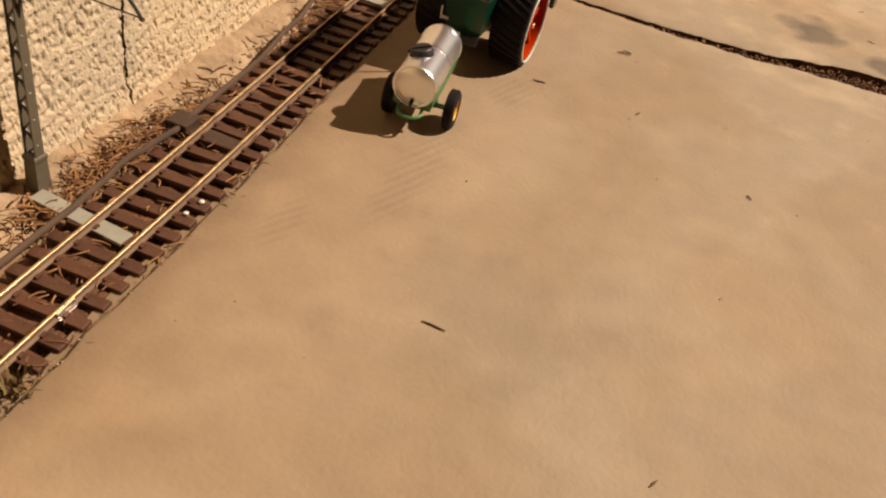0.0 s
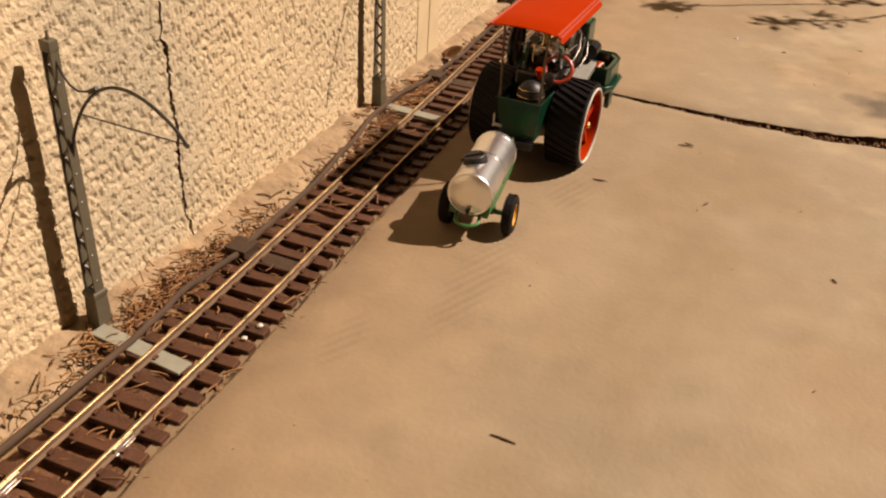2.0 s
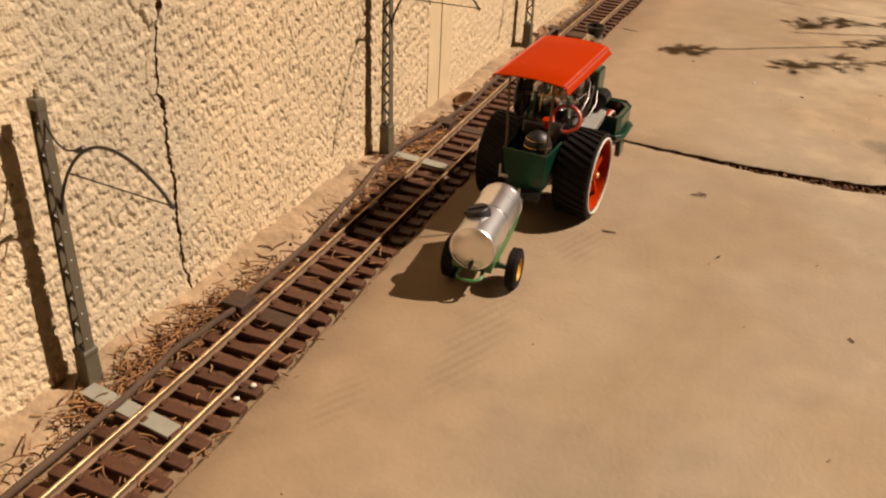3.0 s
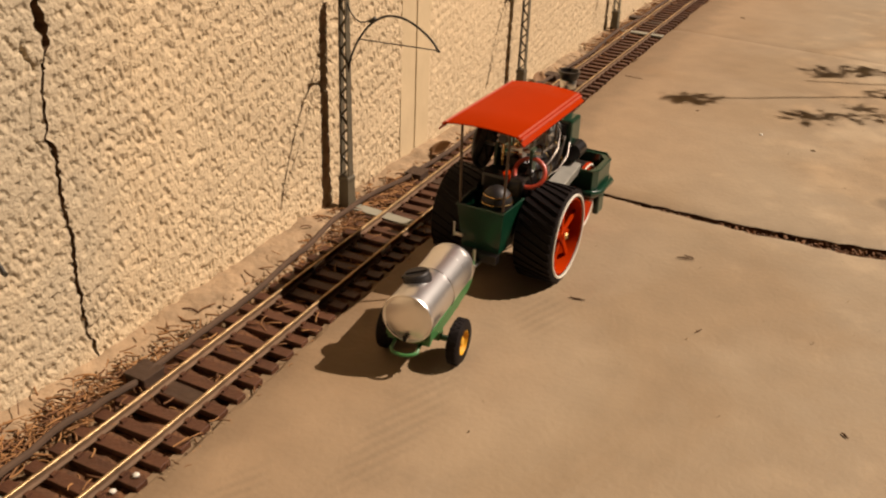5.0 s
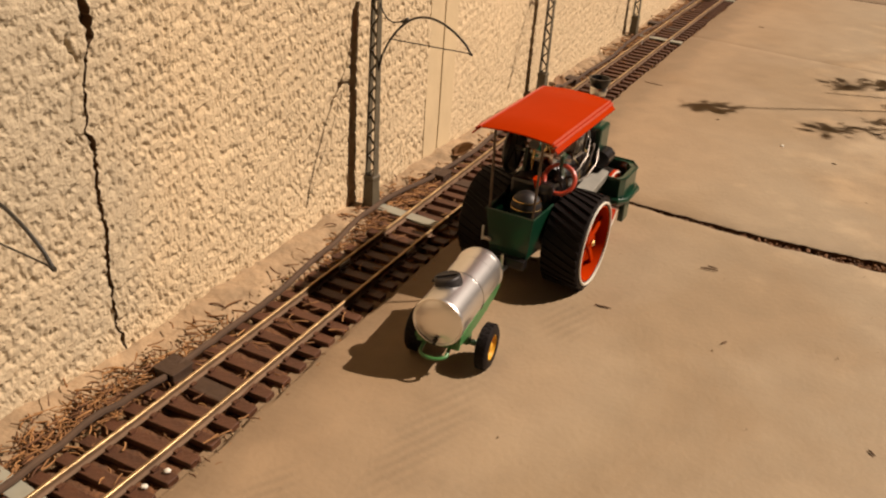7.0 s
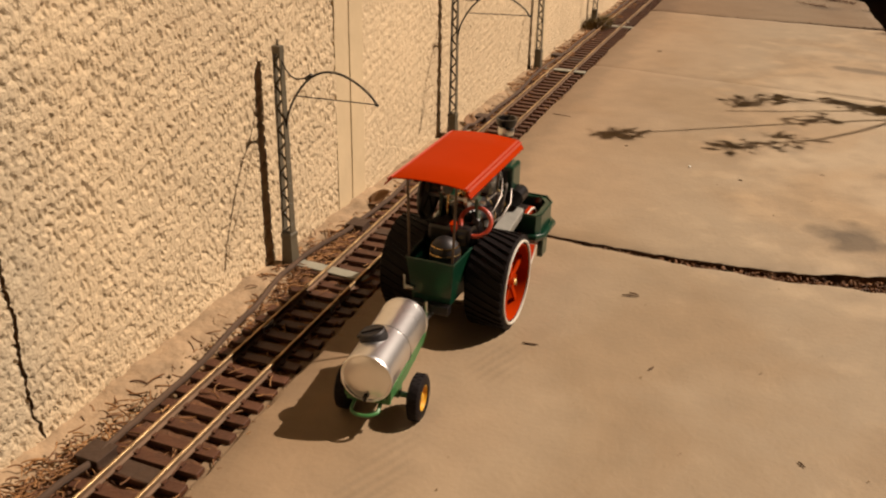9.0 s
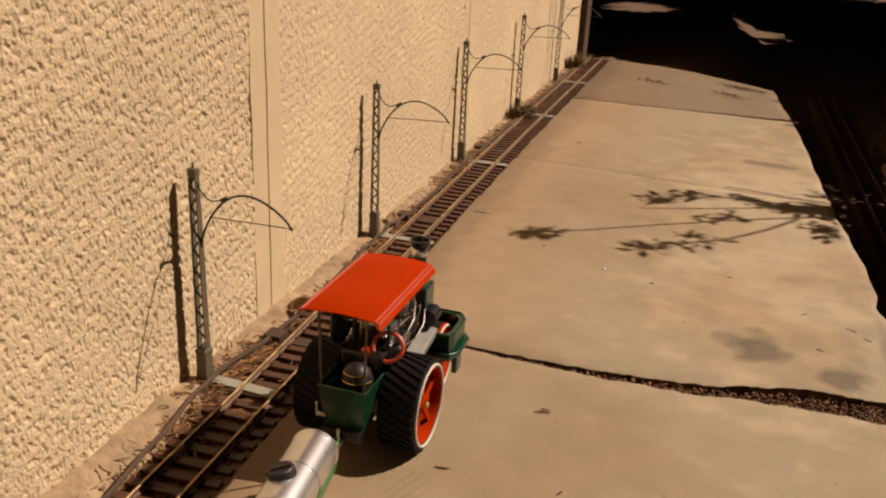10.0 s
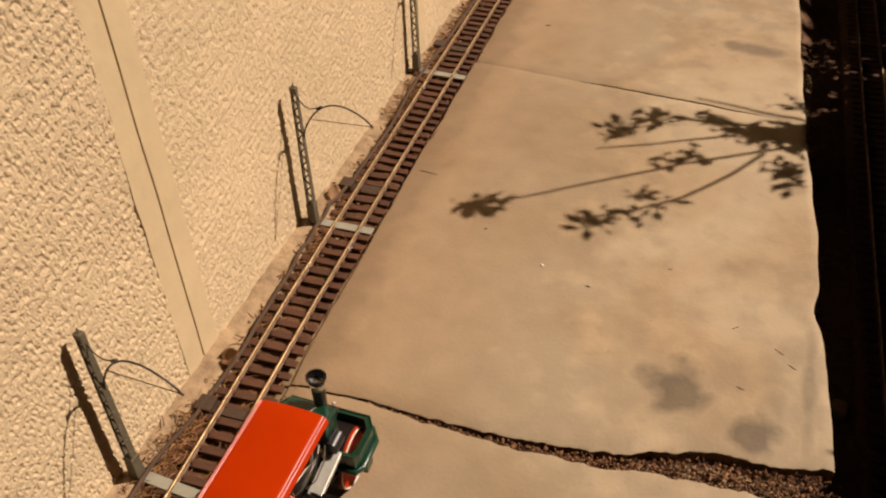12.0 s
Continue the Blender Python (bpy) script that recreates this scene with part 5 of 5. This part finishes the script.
def scatter_pebbles(name, count, seed, place, lo, hi, mat, label):
    rnd = random.Random(seed)
    bm = bmesh.new()
    bmesh.ops.create_icosphere(bm, subdivisions=1, radius=1.0)
    unit, tri = [v.co.copy() for v in bm.verts], [[v.index for v in f.verts] for f in bm.faces]
    bm.free()
    verts, faces = [], []
    for _ in range(count):
        p, r = Vector(place(rnd)), rnd.uniform(lo, hi) * rnd.uniform(0.6, 1.0)
        q = Euler((rnd.uniform(0, 3), rnd.uniform(0, 3), rnd.uniform(0, 3))).to_matrix()
        k = Vector((rnd.uniform(0.7, 1.3), rnd.uniform(0.7, 1.2), rnd.uniform(0.45, 0.8)))
        base = len(verts)
        for u in unit:
            v = q @ Vector((u.x * k.x, u.y * k.y, u.z * k.z)) * r * rnd.uniform(0.85, 1.1)
            verts.append(p + v)
        faces += [[base + i for i in f] for f in tri]
    return tagged(from_lists(name, verts, faces, mat), label, "gravel", kind="stuff")


scatter_pebbles("gravel_by_wall", 900, 21, lambda r: (min(max(r.gauss(0.02, 0.022), -0.015), 0.13), r.uniform(-1.2, 2.5), -0.013 + r.uniform(0, 0.005)), 0.0015, 0.005, PEBBLE, "pale crumbs of mortar and gravel along the wall")
scatter_pebbles("gravel_in_joint", 1700, 22, joint_place, 0.0010, 0.0042, CRUMB, "earth crumbs in the slab joint")


def margin_place(rnd):
    y = rnd.uniform(-1.0, 1.6)
    off = 0.049 + abs(rnd.gauss(0, 0.011))
    return track_x(y) + off, y, -0.0085 if off < 0.052 else -0.0025


scatter_pebbles("gravel_by_sleepers", 700, 24, margin_place, 0.0005, 0.0017, PEBBLE, "sandy crumbs along the sleeper ends")
scatter_litter("dry_litter_by_sleepers", 160, 25, margin_place, 0.012, LITTER, "short dry stalks along the sleeper ends", "dry litter", 0.0005)
scatter_pebbles("gravel_on_slabs", 150, 23, lambda r: (r.uniform(0.15, 0.85), r.uniform(-0.7, 2.2), 0.0012), 0.0004, 0.0013, PEBBLE, "fine grit on the concrete")


def build_twig(x, y, angle, length, name="twig", mat=TWIG, label="short dark twig lying on the concrete", r=0.0009):
    bm = bmesh.new()
    rnd = random.Random(int((x + 3) * 1000 + y * 77))
    pts = [((u - 0.5) * length, rnd.uniform(-1, 1) * length * 0.04, r * (1.0 + 0.5 * rnd.random())) for u in (0, 0.3, 0.65, 1)]
    pipe(bm, pts, [r * 0.7, r, r, r * 0.5], 6)
    ob = part(name, bm, mat, None, "", True)
    ob.matrix_basis = pose(x, y, 0.0004, 0, 0, angle)
    return tagged(ob, label, "twig", "twigs on the concrete")


for x, y, a, l in ((0.342, -0.082, 8, 0.017), (0.419, 0.072, 12, 0.02), (0.422, 0.078, -6, 0.012), (0.471, -0.077, 60, 0.008), (0.39, -0.555, -4, 0.022), (0.622, -0.18, -40, 0.008),
                   (0.20, 0.16, 0, 0.008), (0.225, 1.373, 10, 0.012), (0.734, 0.507, 40, 0.012), (0.80, 0.475, -30, 0.016), (0.752, 0.387, -20, 0.012), (0.26, 0.02, 6, 0.011), (0.24, -0.03, 10, 0.009),
                   (0.15, 0.745, -3, 0.036), (0.152, -0.02, -20, 0.02), (0.30, 0.62, 30, 0.006), (0.62, 0.61, 20, 0.008), (0.599, -0.622, 70, 0.009), (0.50, 0.53, -10, 0.007), (0.82, 0.45, -35, 0.012)):
    build_twig(x, y, a, l)


def build_pebble(x, y, r):
    bm = bmesh.new()
    bmesh.ops.create_icosphere(bm, subdivisions=2, radius=r)
    for v in bm.verts:
        v.co *= 1 + 0.2 * noise.noise(v.co * 300 + Vector((x, y, 0)) * 50)
        v.co.z *= 0.7
    ob = part("pebble", bm, WHITE, None, "", True)
    ob.location = (x, y, r * 0.6 - (0.0042 if x < 0.14 else 0.0))
    return tagged(ob, "small white pebble lying by the track" if x < 0.14 else "small white pebble lying on the concrete", "pebble", "white pebbles")


for x, y, r in ((0.417, 0.557, 0.0032), (0.135, -0.514, 0.003), (0.133, -0.536, 0.0028), (0.205, 0.185, 0.002)):
    build_pebble(x, y, r)


def build_tuft(x, y, z, count, height, spread, seed, label):
    rnd = random.Random(seed)
    verts, faces = [], []
    for _ in range(count):
        a, r = rnd.uniform(0, math.tau), spread * rnd.random() ** 0.7
        p = Vector((x + r * math.cos(a), y + r * math.sin(a) * 1.6, z))
        lean = Vector((math.cos(a), math.sin(a), 0)) * rnd.uniform(0.2, 1.0)
        h, w = height * rnd.uniform(0.4, 1.0), rnd.uniform(0.0008, 0.0018)
        side = Vector((-math.sin(a), math.cos(a), 0)) * w
        base = len(verts)
        verts += [p - side, p + side, p + lean * h * 0.4 + Vector((0, 0, h * 0.7)) - side * 0.7, p + lean * h * 0.4 + Vector((0, 0, h * 0.7)) + side * 0.7, p + lean * h + Vector((0, 0, h * 0.85))]
        faces += [(base, base + 1, base + 3, base + 2), (base + 2, base + 3, base + 4)]
    return tagged(from_lists("grass_tuft", verts, faces, GRASS), label, "grass tuft")


build_tuft(0.010, 1.62, -0.012, 520, 0.042, 0.040, 5, "dry green-brown weed growing at the wall foot")
build_tuft(0.145, -0.775, -0.006, 46, 0.022, 0.016, 9, "yellow-green weed beside the rail")
build_tuft(0.0, 2.48, -0.012, 300, 0.07, 0.035, 6, "dry weed at the end of the wall")


# ---- the sunken strip beyond the slabs ----
def build_second_track():
    base = thing("railway_track", Matrix(), "second model railway track in the shaded sunken strip", "railway track")
    me = sleeper_mesh("sleeper", SLEEPER)
    line = lambda y: 1.018 - 0.034 * y
    for k in range(150):
        y = -0.9 + k * PITCH
        ob = link_mesh("sleeper", me, None, base)
        ob.matrix_basis = pose(line(y), y, -0.104, 0, 0, 1.95)
    for s in (-1, 1):
        rail_mesh("rail", [(line(y), y) for y in (-0.91, 1.0, 2.88)], s * 0.0236, -0.0958, base, RAIL)
    return base


build_second_track()


def build_bed(name, x0, x1, y0, y1, z0, z1, mat, label, category):
    """Rough-edged low mass (track bed, kerb stones)."""
    bm = bmesh.new()
    box(bm, x0, x1, y0, y1, z0, z1, 0.008)
    bmesh.ops.subdivide_edges(bm, edges=bm.edges, cuts=3, use_grid_fill=True)
    for v in bm.verts:
        v.co += Vector([0.006 * noise.noise(v.co * 15 + Vector((k * 9, 0, 0))) for k in range(3)])
    return tagged(part(name, bm, mat, None), label, category)


bed = build_bed("track_bed", -0.062, 0.062, -1.0, 2.95, -0.16, -0.1095, DARK_SOIL, "dark earth bed under the second track", "track bed")
bed.matrix_basis = pose(1.018, 0, 0, 0, 0, 1.95)
tagged(bed, kind="structure")
for x, y, w, l in ((1.085, 1.87, 0.13, 0.17),):
    build_bed("paving_stone", x - w / 2, x + w / 2, y - l / 2, y + l / 2, -0.15, -0.095, STONE, "pale flat stone set in the shaded earth", "stone").data.name = "paving_stone"
for x, y, r, s in ((0.915, 0.50, 0.012, 1), (0.79, 2.36, 0.010, 6)):
    build_bed("loose_stone", x - r, x + r, y - r * 1.2, y + r * 1.2, -0.135, -0.115 + r * 0.6, STONE, "rough stone lying beside the slab edge", "stone")
for x, y, s in ((1.05, 2.28, 31), (1.14, 2.35, 32), (1.03, 2.06, 33)):
    build_tuft(x, y, -0.125, 160, 0.09, 0.05, s, "green grass tuft in the shaded strip")


# ---- unseen hedge and tree, added to shade the strip and the far end ----
def leaf_cloud(count, seed, place, size, broad=0.22):
    rnd = random.Random(seed)
    verts, faces = [], []
    for _ in range(count):
        p, l = Vector(place(rnd)), size * rnd.uniform(0.6, 1.2)
        q = Euler((rnd.uniform(-1.2, 1.2), rnd.uniform(-1.2, 1.2), rnd.uniform(0, math.tau))).to_matrix()
        base = len(verts)
        for x, y, z in ((0, 0, 0), (broad, 0.45, 0.04), (0, 1, -0.05), (-broad, 0.45, 0.04), (0, 0.5, 0)):
            verts.append(p + q @ Vector((x, y, z)) * l)
        faces += [(base, base + 1, base + 4), (base + 1, base + 2, base + 4), (base + 2, base + 3, base + 4), (base + 3, base, base + 4)]
    return verts, faces


def build_hedge(name, ys, front, depth, rise, leaves, seed, label, along_y):
    """A dense shrub row: leaves over a lumpy core, coloured near-black for its inner shade."""
    e = thing(name, Matrix(), label, "hedge")
    verts, faces = [], []
    n = 9
    for y in ys:
        for k in range(n):
            u = k / (n - 1)
            d = depth * u
            h = -0.13 + (rise(d) + 0.12) * min(1.0, 0.25 + (y - ys[0]) / 0.5, 0.55 + (ys[-1] - y) / 0.2) * min(1.0, u * 4) * (1.0 if u < 0.85 else (1 - u) / 0.15)
            f = front(y) + d + 0.03 * fbm(y, u, 3.0, 2, seed)
            p = (f, y, h + 0.03 * fbm(y, u * 2, 5.0, 2, seed + 1))
            verts.append(p if along_y else (p[1], p[0], p[2]))
    for j in range(len(ys) - 1):
        for k in range(n - 1):
            faces.append((j * n + k, j * n + k + 1, (j + 1) * n + k + 1, (j + 1) * n + k))
    core = from_lists("shade_core", verts, faces, THICKET, e)
    def place(r):
        y = r.uniform(ys[0], ys[-1])
        d = depth * r.random() ** 1.6
        z = -0.1 + (rise(d) + 0.12) * r.random() ** 0.45
        return (front(y) + d, y, z) if along_y else (y, front(y) + d, z)
    v, f = leaf_cloud(leaves, seed, place, 0.055, 0.28)
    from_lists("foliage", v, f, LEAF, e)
    return e


# stands out of view, sloped so that its shadow stops at the slab edge
build_hedge("hedge", [-2.5 + 0.2 * k for k in range(24)], lambda y: 1.54 - 0.055 * y, 1.1, lambda d: 0.70 + 1.1 * d, 22000, 41, "unseen dense green hedge put up to shade the sunken track", True)


# ground line where the crown's shade is made to begin, drawn in over the strip
SHADE_EDGE = ((-3.0, 2.75), (0.04, 2.75), (0.43, 2.64), (0.60, 2.52), (0.73, 2.42), (0.86, 2.30), (0.94, 1.62), (1.04, 1.60), (1.09, 2.2), (1.35, 2.32), (1.5, 2.1), (6.0, 2.1))
FLECKS = ((-0.03, 4.86, 0.15, 0.24), (0.725, 4.73, 0.10, 0.22))


def build_tree():
    """A broad garden tree beyond the view; its crown is cut to shade the far end, with two gaps."""
    e = thing("tree", pose(3.0, 5.6, -0.1), "broad leafy tree, unseen, shading the far end of the yard", "tree")
    bm = bmesh.new()
    pipe(bm, [(0, 0, -0.1), (0.02, 0.03, 0.5), (-0.03, 0.02, 1.2), (0.04, -0.02, 1.9), (0.0, 0.0, 2.5)], [0.17, 0.13, 0.115, 0.10, 0.07], 14)
    part("trunk", bm, BARK, e, "rough brown trunk", True)
    rnd = random.Random(77)
    for k in range(9):
        a = math.tau * k / 9 + rnd.uniform(-0.2, 0.2)
        d = Vector((math.cos(a), math.sin(a), 0))
        l = rnd.uniform(1.3, 2.3)
        z = rnd.uniform(1.6, 2.2)
        bm = bmesh.new()
        pipe(bm, [Vector((0, 0, z)), d * l * 0.35 + Vector((0, 0, z + 0.35)), d * l * 0.7 + Vector((0, 0, z + 0.5)), d * l + Vector((0, 0, z + 0.75))], [0.06, 0.045, 0.03, 0.012], 8)
        part("limb", bm, BARK, e)
    sx, sy = SUN_FROM.x / SUN_FROM.z, SUN_FROM.y / SUN_FROM.z
    def place(r):
        while True:
            x, y, z = r.uniform(-2.6, 3.4), r.uniform(-3.0, 3.4), r.uniform(2.15, 2.7)
            gx, gy = x + 3.0 - sx * (z - 0.1), y + 5.6 - sy * (z - 0.1)
            if gy < smooth_line(SHADE_EDGE, gx) + 0.16 + 0.03 * fbm(gx, gy, 6.0, 2, 3.0):
                continue
            if any(((gx - fx) / (fa + 0.13)) ** 2 + ((gy - fy) / (fb + 0.13)) ** 2 < 1 for fx, fy, fa, fb in FLECKS):
                continue
            return x, y, z
    v, f = leaf_cloud(80000, 78, place, 0.17)
    from_lists("crown", v, f, LEAF, e, "dense dark green crown")
    return e


build_tree()
# paler turf blocks added inside the sun flecks to make them show
for fx, fy, fa, fb in FLECKS:
    build_bed("turf_patch", fx - fa * 0.8, fx + fa * 0.8, fy - fb, fy + fb, -0.16, -0.095, DRY_TURF, "raised patch of dry turf in a fleck of sun", "turf")

# a spray of the hedge reaching over the slabs, high above them
REACH = 0.80
OVER = Vector((SUN_FROM.x / SUN_FROM.z * REACH, SUN_FROM.y / SUN_FROM.z * REACH, REACH))
SPRAYS = (
    ((0.265, 0.678), (0.40, 0.770), (0.578, 0.898), (0.737, 0.995), (0.90, 1.09)),
    ((0.45, 0.69), (0.52, 0.738), (0.603, 0.803), (0.696, 0.915), (0.76, 1.01)),
    ((0.425, 0.906), (0.53, 0.955), (0.66, 1.023), (0.80, 1.06), (0.92, 1.11)),
    ((0.447, 0.976), (0.567, 1.052), (0.654, 1.074), (0.78, 1.085), (0.93, 1.12)),
    ((0.582, 1.142), (0.716, 1.138), (0.80, 1.14), (0.93, 1.13)),
)
CLUMPS = ((0.255, 0.668, 10), (0.282, 0.688, 10), (0.463, 0.692, 8), (0.485, 0.706, 4), (0.523, 0.742, 7), (0.575, 0.766, 6), (0.534, 0.805, 5), (0.575, 0.913, 8), (0.625, 0.94, 8), (0.455, 0.98, 9), (0.47, 1.00, 5), (0.512, 1.058, 9),
          (0.545, 1.05, 6), (0.62, 1.08, 9), (0.655, 1.07, 9), (0.70, 1.055, 12), (0.74, 1.045, 14), (0.78, 1.08, 16), (0.805, 1.06, 14), (0.83, 1.10, 10), (0.775, 0.95, 8), (0.792, 0.905, 6), (0.814, 1.036, 6), (0.80, 1.187, 5), (0.86, 1.09, 12))


def build_spray():
    e = thing("shrub_branch", Matrix.Translation(OVER), "leafy branch of the hedge arching over the yard", "branch")
    for line in SPRAYS:
        bm = bmesh.new()
        pts = []
        for (x0, y0), (x1, y1) in zip(line, line[1:]):
            for s in range(6):
                u = s / 6
                pts.append((x0 + (x1 - x0) * u + 0.004 * noise.noise((x0 + u, y0, 2)), y0 + (y1 - y0) * u + 0.004 * noise.noise((y0, u, 7)), 0.02 * math.sin(x0 * 9 + u)))
        pipe(bm, pts, [0.0022 + 0.0024 * k / len(pts) for k in range(len(pts))], 6)
        part("stem", bm, BARK, e)
    rnd = random.Random(8)
    verts, faces = [], []
    for x, y, n in CLUMPS:
        v, f = leaf_cloud(int(n * (3.8 if x > 0.68 else 2.4)), int(x * 1000), lambda r: (x + r.gauss(0, 0.014), y + r.gauss(0, 0.010), r.gauss(0, 0.012)), 0.033, 0.24)
        base = len(verts)
        verts += v
        faces += [[base + i for i in q] for q in f]
    from_lists("foliage", verts, faces, LEAF, e)
    bm = bmesh.new()
    pipe(bm, [(0.90, 1.10, 0.0), (1.05, 1.16, -0.10), (1.2, 1.22, -0.3)], [0.004, 0.006, 0.008], 8)
    part("main_stem", bm, BARK, e)
    return e


build_spray()

# a dry leaf leaning at the wall foot
def build_dry_leaf(m):
    verts, faces = [], []
    for j in range(7):
        u = j / 6
        w = 0.013 * math.sin(math.pi * min(1, u * 0.9 + 0.08)) ** 0.8
        for i in range(-2, 3):
            verts.append((w * i / 2, 0.036 * u, 0.005 * abs(i / 2) ** 1.5 + 0.006 * u * u + 0.001 * noise.noise((i, j, 3))))
    for j in range(6):
        for i in range(4):
            faces.append((j * 5 + i, j * 5 + i + 1, (j + 1) * 5 + i + 1, (j + 1) * 5 + i))
    ob = from_lists("dry_leaf", verts, faces, DRY_LEAF, smooth=True)
    s = ob.modifiers.new("thickness", "SOLIDIFY")
    s.thickness = 0.0006
    ob.matrix_basis = m
    return tagged(ob, "curled brown dry leaf leaning by the wall foot", "leaf")


build_dry_leaf(pose(0.004, 0.212, -0.004, 22, 24, -62))
build_dry_leaf(pose(0.012, 0.62, -0.008, 15, 10, 30))

# timber post at the end of the wall
bm = bmesh.new()
box(bm, -0.12, 0.002, 2.665, 2.76, -0.1, 1.6, 0.006)
tagged(part("timber_post", bm, OLD_WOOD, None), "old brown timber post at the end of the wall", "post")
